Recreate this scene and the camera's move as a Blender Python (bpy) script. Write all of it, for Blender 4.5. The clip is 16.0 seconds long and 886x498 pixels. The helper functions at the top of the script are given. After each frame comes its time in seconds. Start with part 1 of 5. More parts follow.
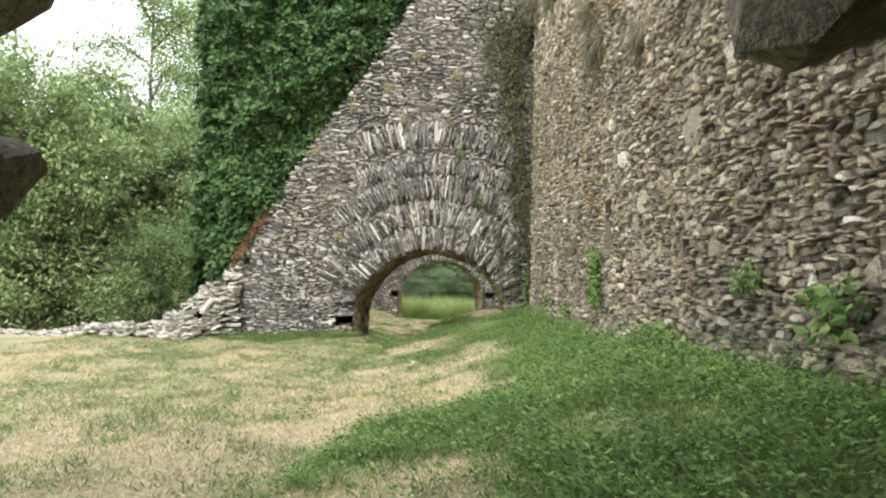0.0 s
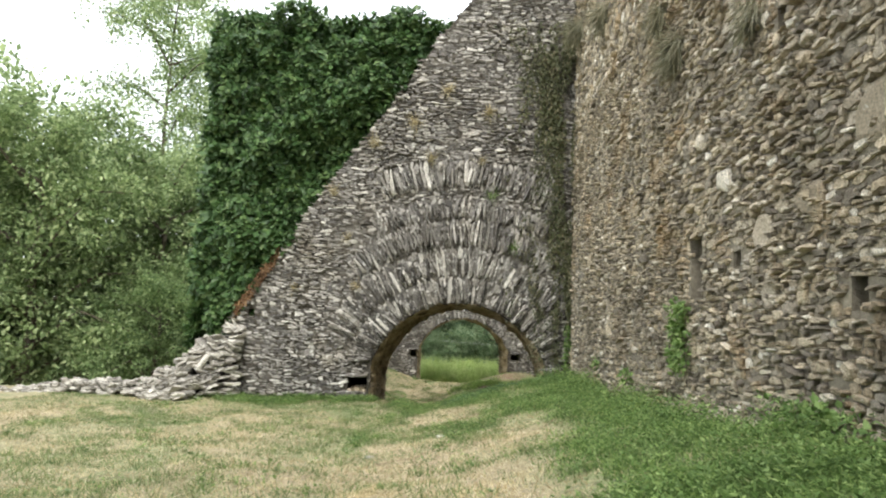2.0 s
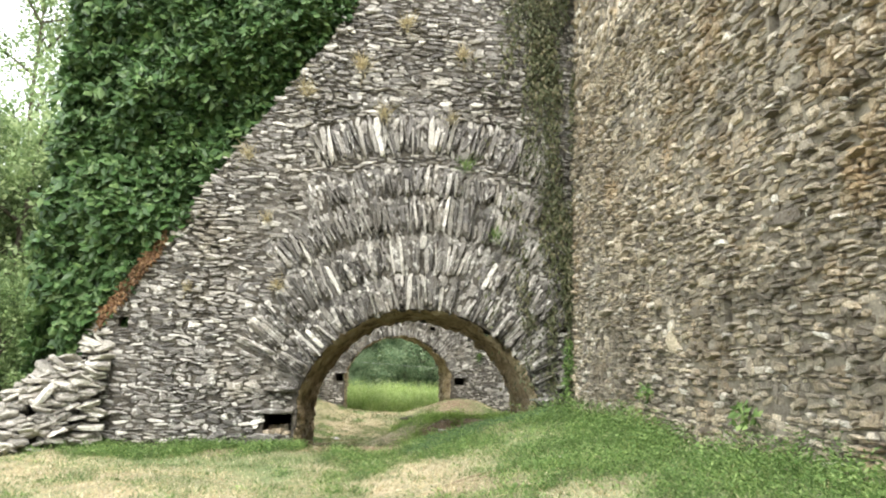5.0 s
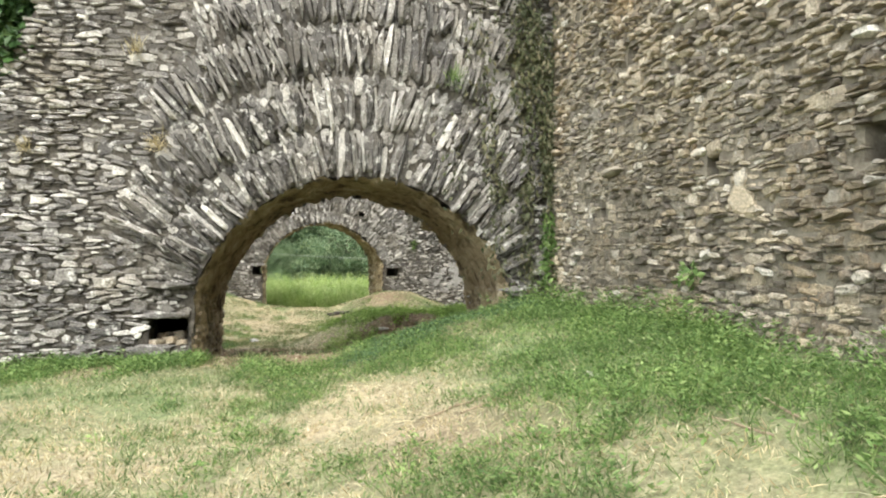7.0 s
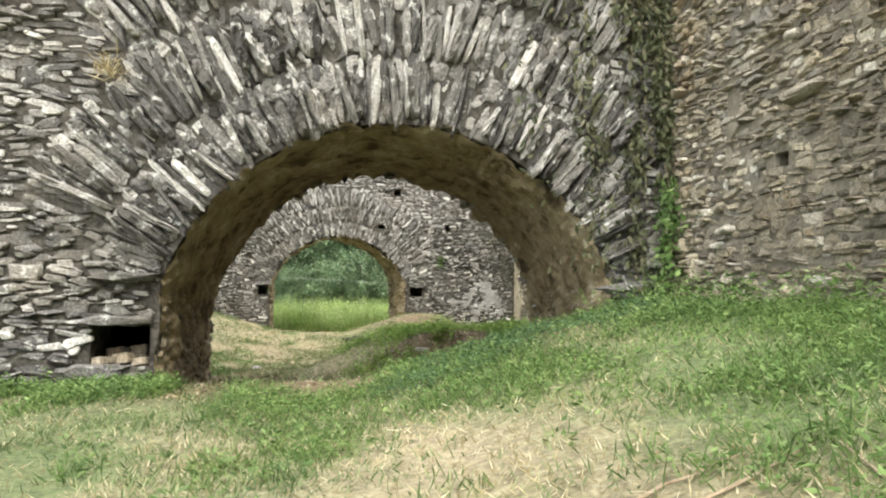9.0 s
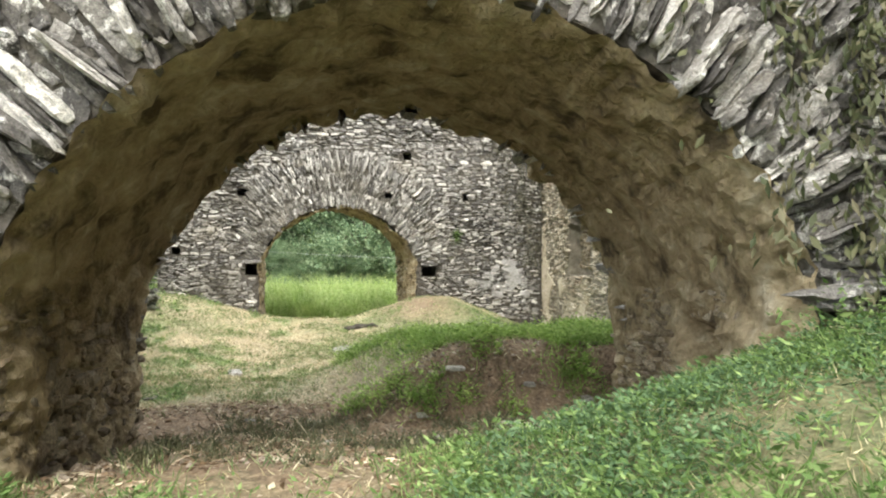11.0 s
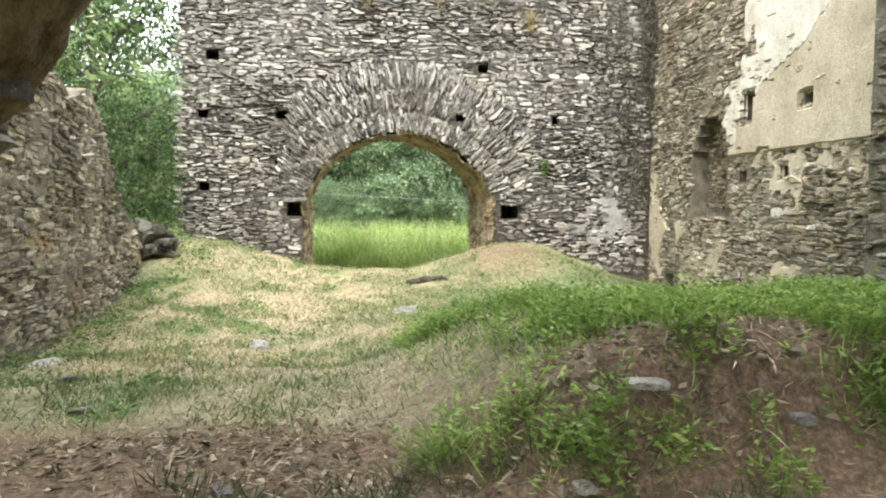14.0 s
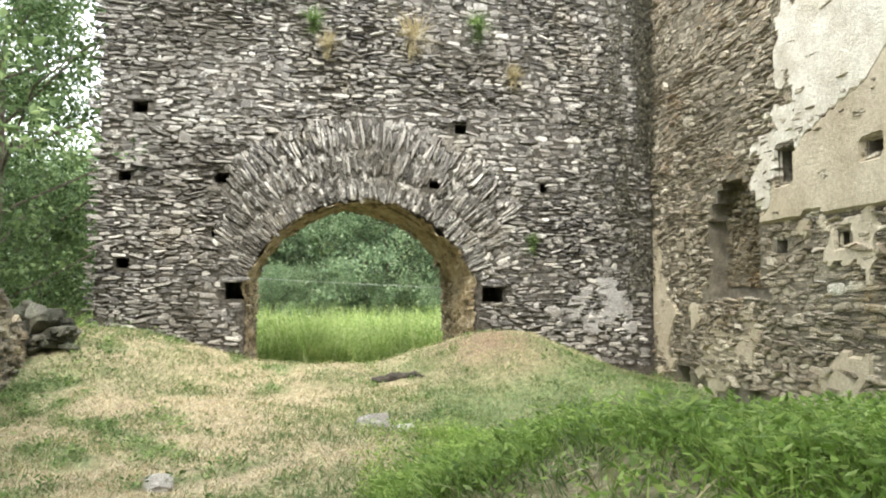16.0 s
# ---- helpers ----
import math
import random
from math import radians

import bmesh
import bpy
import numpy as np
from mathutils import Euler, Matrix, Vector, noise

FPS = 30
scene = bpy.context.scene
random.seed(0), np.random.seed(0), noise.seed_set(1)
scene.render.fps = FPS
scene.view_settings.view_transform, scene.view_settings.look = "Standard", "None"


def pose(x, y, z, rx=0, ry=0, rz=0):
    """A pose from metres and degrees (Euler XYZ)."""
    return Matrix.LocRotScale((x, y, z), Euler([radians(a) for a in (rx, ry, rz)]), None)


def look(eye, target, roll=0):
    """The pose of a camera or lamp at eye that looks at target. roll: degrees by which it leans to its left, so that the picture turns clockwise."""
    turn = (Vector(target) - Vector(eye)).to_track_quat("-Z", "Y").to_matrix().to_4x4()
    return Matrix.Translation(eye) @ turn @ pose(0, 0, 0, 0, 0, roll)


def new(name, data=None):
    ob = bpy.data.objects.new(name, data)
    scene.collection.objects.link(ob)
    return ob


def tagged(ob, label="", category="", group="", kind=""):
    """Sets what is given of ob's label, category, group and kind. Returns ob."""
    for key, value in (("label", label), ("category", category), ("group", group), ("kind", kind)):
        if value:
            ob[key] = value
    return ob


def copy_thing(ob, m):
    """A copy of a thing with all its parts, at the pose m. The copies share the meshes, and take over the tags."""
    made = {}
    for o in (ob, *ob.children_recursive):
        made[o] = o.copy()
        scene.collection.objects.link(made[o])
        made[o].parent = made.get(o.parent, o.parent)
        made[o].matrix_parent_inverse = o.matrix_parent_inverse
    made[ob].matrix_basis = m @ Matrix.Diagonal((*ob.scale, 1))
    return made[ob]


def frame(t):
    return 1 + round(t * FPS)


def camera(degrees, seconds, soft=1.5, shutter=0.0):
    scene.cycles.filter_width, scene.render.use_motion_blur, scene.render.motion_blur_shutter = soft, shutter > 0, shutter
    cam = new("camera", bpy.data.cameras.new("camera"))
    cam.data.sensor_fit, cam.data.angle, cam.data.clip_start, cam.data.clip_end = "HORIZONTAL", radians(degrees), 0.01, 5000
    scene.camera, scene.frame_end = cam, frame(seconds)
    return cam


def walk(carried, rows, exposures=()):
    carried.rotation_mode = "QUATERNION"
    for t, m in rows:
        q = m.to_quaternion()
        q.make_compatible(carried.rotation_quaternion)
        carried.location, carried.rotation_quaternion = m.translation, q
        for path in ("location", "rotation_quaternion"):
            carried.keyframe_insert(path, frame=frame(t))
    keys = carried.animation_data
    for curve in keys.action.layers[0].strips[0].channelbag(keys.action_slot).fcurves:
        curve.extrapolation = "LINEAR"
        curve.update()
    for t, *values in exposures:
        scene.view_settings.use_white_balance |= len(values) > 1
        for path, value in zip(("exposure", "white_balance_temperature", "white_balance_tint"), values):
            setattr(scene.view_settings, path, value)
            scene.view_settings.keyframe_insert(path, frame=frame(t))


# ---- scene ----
cam = camera(64.2, 16.0, soft=2.0)
METRES, EYE, TILT, LEAN, TURN = 25.0, 1.94, 2.0, -1.2, 0.0
ROWS = [
    (0.0, 0.0, 0.0, 0.0, 0.0, 0.0, 0.0),
    (0.5, -0.0017, 0.0256, -0.0037, 2.04, 0.96, -0.29),
    (1.0, -0.002, 0.0493, -0.006, 6.01, 2.85, 0.02),
    (1.5, -0.0061, 0.0745, -0.0103, 5.48, 4.01, -0.85),
    (2.0, -0.0129, 0.0985, -0.0084, 1.34, 4.92, -1.16),
    (2.5, -0.0209, 0.1247, -0.0056, -1.0, 4.94, -1.23),
    (3.0, -0.0301, 0.1501, -0.0069, -5.7, 5.68, -2.6),
    (5.5, -0.0528, 0.349, -0.0223, -6.0, 6.81, -0.45),
    (6.0, -0.0522, 0.3843, -0.0244, -8.79, 3.94, -0.06),
    (6.5, -0.0503, 0.4189, -0.0273, -10.11, -0.67, 0.02),
    (7.0, -0.0532, 0.4462, -0.0311, -12.07, -1.81, 0.06),
    (7.5, -0.0545, 0.4776, -0.0378, -9.95, -0.75, -0.48),
    (8.0, -0.0561, 0.5083, -0.0458, -11.17, -1.31, -0.39),
    (8.5, -0.0541, 0.5428, -0.0522, -11.53, -0.14, 0.02),
    (9.0, -0.0535, 0.5795, -0.0582, -11.22, 0.9, 0.13),
    (11.5, -0.0421, 0.7443, -0.0548, -10.77, -3.64, 0.31),
    (12.0, -0.0414, 0.7689, -0.0565, -9.38, -6.81, 0.07),
    (12.5, -0.0393, 0.797, -0.0581, -6.82, -7.54, 0.12),
    (13.0, -0.0387, 0.823, -0.0611, -3.81, -6.61, 0.14),
    (13.5, -0.0383, 0.8502, -0.0665, -4.29, -7.02, 0.13),
    (14.0, -0.0382, 0.8749, -0.0717, -6.25, -5.52, 0.38),
    (14.5, -0.0371, 0.9009, -0.0801, -8.97, -6.16, 0.45),
    (15.0, -0.038, 0.9307, -0.0855, -9.74, -4.11, 0.42),
    (15.5, -0.0373, 0.9585, -0.0874, -9.71, -2.31, -0.21),
    (16.0, -0.0399, 0.9851, -0.0843, -9.92, 1.89, 0.43),
]
walk(cam, [(t, pose(0, 0, EYE, TILT, LEAN, TURN) @ pose(METRES * x, METRES * y, METRES * z, 90 + pitch, roll, yaw)) for t, x, y, z, yaw, pitch, roll in ROWS], exposures=((0.0, 1.25), (1.5, 0.98), (3.0, 1.33), (5.5, 1.67), (9.0, 1.6), (11.5, 2.0), (13.0, 2.08), (14.5, 2.05), (16.0, 1.9)))

# ---- world and light: bright overcast ----
SUN_EL, SUN_AZ = 55.0, 195.0
world = bpy.data.worlds.new("overcast_sky")
scene.world = world
world.use_nodes = True
wn, wl = world.node_tree.nodes, world.node_tree.links
wn.clear()
w_sky = wn.new("ShaderNodeTexSky")
w_sky.sky_type, w_sky.sun_disc = "NISHITA", False
w_sky.sun_elevation, w_sky.sun_rotation = radians(SUN_EL), radians(SUN_AZ)
w_sky.dust_density, w_sky.air_density = 4.0, 1.5
w_mix = wn.new("ShaderNodeMix")
w_mix.data_type = "RGBA"
w_mix.inputs[0].default_value = 0.8
w_mix.inputs[7].default_value = (11.0, 11.4, 11.8, 1)
w_bg = wn.new("ShaderNodeBackground")
w_bg.inputs[1].default_value = 0.12
w_out = wn.new("ShaderNodeOutputWorld")
wl.new(w_sky.outputs[0], w_mix.inputs[6])
wl.new(w_mix.outputs[2], w_bg.inputs[0])
wl.new(w_bg.outputs[0], w_out.inputs[0])
sun_data = bpy.data.lights.new("sun", "SUN")
sun_data.energy, sun_data.angle, sun_data.color = 1.4, radians(40), (1.0, 0.96, 0.88)
sun = new("sun", sun_data)
sun_from = Vector((math.sin(radians(SUN_AZ)) * math.cos(radians(SUN_EL)), math.cos(radians(SUN_AZ)) * math.cos(radians(SUN_EL)), math.sin(radians(SUN_EL))))
sun.matrix_world = look(sun_from * 60, (0, 0, 0))


# ---- materials ----
def base_material(name, rough=0.9):
    m = bpy.data.materials.new(name)
    m.use_nodes = True
    nodes = m.node_tree.nodes
    nodes.clear()
    out = nodes.new("ShaderNodeOutputMaterial")
    bsdf = nodes.new("ShaderNodeBsdfPrincipled")
    bsdf.inputs["Roughness"].default_value = rough
    bsdf.inputs["Specular IOR Level"].default_value = 0.25
    m.node_tree.links.new(bsdf.outputs[0], out.inputs[0])
    return m, nodes, m.node_tree.links, bsdf


def ramp(nodes, stops):
    r = nodes.new("ShaderNodeValToRGB")
    el = r.color_ramp.elements
    while len(el) < len(stops):
        el.new(0.5)
    for e, (p, c) in zip(el, stops):
        e.position, e.color = p, (*c, 1)
    return r


def noise_node(nodes, links, coord, scale, detail=4.0, rough=0.6):
    n = nodes.new("ShaderNodeTexNoise")
    n.inputs["Scale"].default_value, n.inputs["Detail"].default_value, n.inputs["Roughness"].default_value = scale, detail, rough
    links.new(coord, n.inputs["Vector"])
    return n


def mix_rgb(nodes, links, fac, a, b, blend="MIX"):
    m = nodes.new("ShaderNodeMix")
    m.data_type, m.blend_type = "RGBA", blend
    for sock, v in ((m.inputs[0], fac), (m.inputs[6], a), (m.inputs[7], b)):
        if isinstance(v, (int, float)):
            sock.default_value = v
        elif isinstance(v, tuple):
            sock.default_value = (*v, 1)
        else:
            links.new(v, sock)
    return m.outputs[2]


def step_fac(nodes, links, value, lo, hi):
    r = nodes.new("ShaderNodeMapRange")
    r.inputs[1].default_value, r.inputs[2].default_value = lo, hi
    links.new(value, r.inputs[0])
    return r.outputs[0]


def bump(nodes, links, bsdf, height, strength, distance):
    b = nodes.new("ShaderNodeBump")
    b.inputs["Strength"].default_value, b.inputs["Distance"].default_value = strength, distance
    links.new(height, b.inputs["Height"])
    links.new(b.outputs[0], bsdf.inputs["Normal"])


def stone_material(name, stops, lichen, single=False, lichen_amount=0.55, stain=(0.09, 0.08, 0.06), warm=(0.3, 0.27, 0.22)):
    """Slabs of schist: a tone per stone, streaks along the bed, lichen blots, dark stains over metres."""
    m, n, l, bsdf = base_material(name, 0.88)
    if single:
        rnd = n.new("ShaderNodeObjectInfo").outputs["Random"]
    else:
        rnd = n.new("ShaderNodeNewGeometry").outputs["Random Per Island"]
    pos = n.new("ShaderNodeNewGeometry").outputs["Position"]
    tone = ramp(n, stops)
    l.new(rnd, tone.inputs[0])
    fine = noise_node(n, l, pos, 38, 5, 0.7)
    hue = noise_node(n, l, pos, 0.8, 5, 0.7)
    tinted = mix_rgb(n, l, step_fac(n, l, hue.outputs[0], 0.54, 0.7), tone.outputs[0], mix_rgb(n, l, 0.7, tone.outputs[0], warm))
    grain = mix_rgb(n, l, 0.8, tinted, ramp_of(n, l, fine.outputs[0], ((0.3, (0.35, 0.35, 0.34)), (0.5, (1.0, 1.0, 0.98)), (0.7, (1.7, 1.68, 1.64)))), "MULTIPLY")
    blot = noise_node(n, l, pos, 7.5, 6, 0.72)
    with_lichen = mix_rgb(n, l, step_fac(n, l, blot.outputs[0], lichen_amount, lichen_amount + 0.12), grain, lichen)
    tiny = noise_node(n, l, pos, 120, 4, 0.75)
    with_lichen = mix_rgb(n, l, 0.6, with_lichen, ramp_of(n, l, tiny.outputs[0], ((0.34, (0.5, 0.49, 0.47)), (0.48, (1.0, 1.0, 1.0)), (0.64, (1.6, 1.59, 1.56)))), "MULTIPLY")
    big = noise_node(n, l, pos, 0.55, 4, 0.6)
    wash = noise_node(n, l, pos, 0.42, 6, 0.75)
    washed = mix_rgb(n, l, step_fac(n, l, wash.outputs[0], 0.55, 0.75), with_lichen, mix_rgb(n, l, 0.5, with_lichen, lichen))
    done = mix_rgb(n, l, step_fac(n, l, big.outputs[0], 0.52, 0.72), washed, mix_rgb(n, l, 0.7, washed, stain))
    l.new(done, bsdf.inputs["Base Color"])
    bump(n, l, bsdf, fine.outputs[0], 1.0, 0.035)
    return m


def ramp_of(nodes, links, value, stops):
    r = ramp(nodes, stops)
    links.new(value, r.inputs[0])
    return r.outputs[0]


def rough_material(name, stops, scale=3.0, bump_d=0.03, fine_scale=30.0, rough=0.95):
    """Mottled mineral surface: two scales of noise in colour and relief."""
    m, n, l, bsdf = base_material(name, rough)
    pos = n.new("ShaderNodeNewGeometry").outputs["Position"]
    big = noise_node(n, l, pos, scale, 6, 0.65)
    fine = noise_node(n, l, pos, fine_scale, 5, 0.7)
    col = mix_rgb(n, l, 0.5, ramp_of(n, l, big.outputs[0], stops), ramp_of(n, l, fine.outputs[0], ((0.3, (0.45, 0.44, 0.42)), (0.7, (1.3, 1.3, 1.3)))), "MULTIPLY")
    l.new(col, bsdf.inputs["Base Color"])
    both = n.new("ShaderNodeMath")
    both.operation = "ADD"
    l.new(big.outputs[0], both.inputs[0]), l.new(fine.outputs[0], both.inputs[1])
    bump(n, l, bsdf, both.outputs[0], 0.8, bump_d)
    return m


def leaf_material(name, stops, translucent=0.35, rough=0.55):
    m, n, l, bsdf = base_material(name, rough)
    geo = n.new("ShaderNodeNewGeometry")
    col = ramp_of(n, l, geo.outputs["Random Per Island"], stops)
    big = noise_node(n, l, geo.outputs["Position"], 1.3, 3)
    col = mix_rgb(n, l, 0.45, col, ramp_of(n, l, big.outputs[0], ((0.35, (0.55, 0.6, 0.55)), (0.65, (1.3, 1.25, 1.1)))), "MULTIPLY")
    l.new(col, bsdf.inputs["Base Color"])
    tr = n.new("ShaderNodeBsdfTranslucent")
    l.new(col, tr.inputs[0])
    mixer = n.new("ShaderNodeMixShader")
    mixer.inputs[0].default_value = translucent
    out = [x for x in n if x.type == "OUTPUT_MATERIAL"][0]
    l.new(bsdf.outputs[0], mixer.inputs[1]), l.new(tr.outputs[0], mixer.inputs[2]), l.new(mixer.outputs[0], out.inputs[0])
    return m


GREY = ((0.0, (0.095, 0.09, 0.086)), (0.35, (0.175, 0.166, 0.158)), (0.7, (0.275, 0.262, 0.243)), (0.9, (0.44, 0.42, 0.39)), (1.0, (0.66, 0.64, 0.6)))
BROWN = ((0.0, (0.13, 0.112, 0.09)), (0.25, (0.24, 0.215, 0.175)), (0.45, (0.33, 0.28, 0.2)), (0.7, (0.37, 0.33, 0.265)), (0.9, (0.5, 0.43, 0.315)), (1.0, (0.66, 0.63, 0.56)))
PALE = ((0.0, (0.20, 0.19, 0.17)), (0.4, (0.33, 0.31, 0.28)), (0.8, (0.48, 0.46, 0.41)), (1.0, (0.62, 0.6, 0.55)))
slate = stone_material("grey_schist", GREY, (0.68, 0.67, 0.62))
slate_single = stone_material("grey_schist_slab", ((0.0, (0.06, 0.056, 0.052)), (0.35, (0.12, 0.113, 0.104)), (0.66, (0.2, 0.19, 0.174)), (0.87, (0.33, 0.315, 0.29)), (1.0, (0.6, 0.58, 0.54))), (0.68, 0.67, 0.62), single=True)
tan_stone = stone_material("tan_schist", BROWN, (0.58, 0.56, 0.5), lichen_amount=0.6, warm=(0.4, 0.28, 0.15))
tan_single = stone_material("tan_schist_slab", BROWN, (0.46, 0.43, 0.36), single=True, lichen_amount=0.6, warm=(0.4, 0.28, 0.15))
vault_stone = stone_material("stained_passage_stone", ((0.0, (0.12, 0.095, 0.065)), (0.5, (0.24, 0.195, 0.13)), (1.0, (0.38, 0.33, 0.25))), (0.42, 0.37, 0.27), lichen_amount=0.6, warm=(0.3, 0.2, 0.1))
lime_rubble = stone_material("limewashed_rubble", ((0.0, (0.19, 0.165, 0.125)), (0.35, (0.31, 0.265, 0.2)), (0.7, (0.42, 0.365, 0.285)), (1.0, (0.62, 0.56, 0.46))), (0.62, 0.57, 0.48), lichen_amount=0.58, warm=(0.42, 0.31, 0.2))
pale_stone = stone_material("pale_rubble_stone", PALE, (0.6, 0.58, 0.52))
grey_mortar = rough_material("grey_earth_mortar", ((0.35, (0.045, 0.04, 0.034)), (0.65, (0.17, 0.155, 0.128))), 9, 0.09)
tan_mortar = rough_material("tan_lime_mortar", ((0.3, (0.12, 0.104, 0.078)), (0.7, (0.33, 0.3, 0.235))), 4, 0.04)
vault_plaster = rough_material("stained_vault_plaster", ((0.36, (0.1, 0.077, 0.048)), (0.44, (0.26, 0.205, 0.122)), (0.52, (0.36, 0.29, 0.178)), (0.6, (0.42, 0.35, 0.23)), (0.7, (0.54, 0.475, 0.35))), 2.4, 0.12, 14)
wall_plaster = rough_material("weathered_cream_plaster", ((0.3, (0.42, 0.35, 0.245)), (0.7, (0.66, 0.59, 0.46))), 1.2, 0.025, 22)
bark = rough_material("grey_brown_bark", ((0.3, (0.07, 0.055, 0.04)), (0.7, (0.2, 0.17, 0.13))), 6, 0.03)
dead_wood = rough_material("charred_wood", ((0.3, (0.03, 0.028, 0.025)), (0.7, (0.11, 0.095, 0.08))), 9, 0.02)
ivy_leaf = leaf_material("ivy_leaf", ((0.0, (0.03, 0.065, 0.022)), (0.6, (0.065, 0.13, 0.042)), (1.0, (0.13, 0.2, 0.075))), 0.2, 0.4)
tree_leaf = leaf_material("tree_leaf", ((0.0, (0.1, 0.155, 0.065)), (0.6, (0.2, 0.29, 0.12)), (1.0, (0.38, 0.47, 0.24))), 0.5)
grass_green = leaf_material("green_grass", ((0.0, (0.095, 0.15, 0.055)), (0.6, (0.2, 0.28, 0.12)), (1.0, (0.44, 0.47, 0.27))), 0.45)
grass_dry = leaf_material("dry_grass", ((0.0, (0.34, 0.28, 0.16)), (0.6, (0.55, 0.475, 0.3)), (1.0, (0.76, 0.7, 0.52))), 0.35)
herb_leaf = leaf_material("herb_leaf", ((0.0, (0.075, 0.13, 0.037)), (0.6, (0.165, 0.27, 0.085)), (1.0, (0.34, 0.45, 0.18))), 0.45)
meadow_leaf = leaf_material("meadow_leaf", ((0.0, (0.22, 0.32, 0.08)), (0.55, (0.42, 0.54, 0.18)), (1.0, (0.68, 0.72, 0.38))), 0.45)


def ground_material():
    """Bare soil, straw and low green turf, by two masks kept on the sheet, broken up by noise."""
    m, n, l, bsdf = base_material("turf_and_soil", 1.0)
    pos = n.new("ShaderNodeNewGeometry").outputs["Position"]
    att = n.new("ShaderNodeAttribute")
    att.attribute_name = "cover"
    sep = n.new("ShaderNodeSeparateColor")
    l.new(att.outputs["Color"], sep.inputs[0])
    fine = noise_node(n, l, pos, 26, 6, 0.75)
    mid = noise_node(n, l, pos, 3.2, 6, 0.7)
    straw = ramp_of(n, l, fine.outputs[0], ((0.25, (0.17, 0.138, 0.082)), (0.5, (0.39, 0.33, 0.215)), (0.75, (0.62, 0.545, 0.38))))
    green = ramp_of(n, l, fine.outputs[0], ((0.25, (0.07, 0.095, 0.04)), (0.5, (0.175, 0.22, 0.1)), (0.75, (0.32, 0.35, 0.18))))
    soil = ramp_of(n, l, fine.outputs[0], ((0.25, (0.08, 0.056, 0.037)), (0.5, (0.21, 0.15, 0.098)), (0.75, (0.44, 0.34, 0.24))))

    def mask(sock):
        a = n.new("ShaderNodeMath")
        a.operation = "ADD"
        l.new(sock, a.inputs[0]), l.new(mid.outputs[0], a.inputs[1])
        return step_fac(n, l, a.outputs[0], 0.6, 1.35)
    col = mix_rgb(n, l, mask(sep.outputs[0]), straw, green)
    col = mix_rgb(n, l, mask(sep.outputs[1]), col, soil)
    clump = noise_node(n, l, pos, 9.0, 5, 0.7)
    col = mix_rgb(n, l, 0.75, col, ramp_of(n, l, clump.outputs[0], ((0.32, (0.5, 0.5, 0.5)), (0.5, (1.0, 1.0, 1.0)), (0.7, (1.35, 1.3, 1.25)))), "MULTIPLY")
    l.new(col, bsdf.inputs["Base Color"])
    bump(n, l, bsdf, fine.outputs[0], 1.0, 0.03)
    return m


ground_mat = ground_material()


# ---- mesh helpers ----
def mesh_object(name, verts, faces, material, parent=None, label="", smooth=False):
    me = bpy.data.meshes.new(name)
    me.from_pydata(verts, [], faces)
    me.materials.append(material)
    if smooth:
        me.shade_smooth()
    ob = new(name, me)
    ob.parent = parent
    if label:
        ob["label"] = label
    return ob


def part(name, bm, material, parent, label=""):
    bmesh.ops.recalc_face_normals(bm, faces=bm.faces)
    me = bpy.data.meshes.new(name)
    bm.to_mesh(me)
    bm.free()
    me.materials.append(material)
    ob = new(name, me)
    ob.parent = parent
    if label:
        ob["label"] = label
    return ob


def smooth01(t):
    t = np.clip(t, 0.0, 1.0)
    return t * t * (3 - 2 * t)


def wob(x, y, s, seed=0.0):
    return noise.noise(Vector((x * s + seed, y * s - seed, seed * 0.37)))


class Face:
    """A wall's plane: origin, direction along it, direction into it."""

    def __init__(self, origin, along, into):
        self.o, self.u, self.d = np.array(origin, float), np.array(along, float), np.array(into, float)
        self.flip = np.dot(np.cross(self.u, (0, 0, 1)), -self.d) < 0

    def at(self, u, z, depth=0.0):
        return self.o + self.u * u + self.d * depth + np.array((0, 0, z))


def wall_cells(bm, face, cols, depth0, depth1):
    """cols: (ua, ub, ((lo_a, hi_a, lo_b, hi_b), ...)), each a solid block of the wall."""
    for ua, ub, spans in cols:
        for la, ha, lb, hb in spans:
            v = [bm.verts.new(face.at(u, z, dd)) for dd in (depth0, depth1) for u, z in ((ua, la), (ub, lb), (ub, hb), (ua, ha))]
            for q in ((0, 1, 2, 3), (7, 6, 5, 4), (0, 4, 5, 1), (1, 5, 6, 2), (2, 6, 7, 3), (3, 7, 4, 0)):
                bm.faces.new([v[i] for i in q])


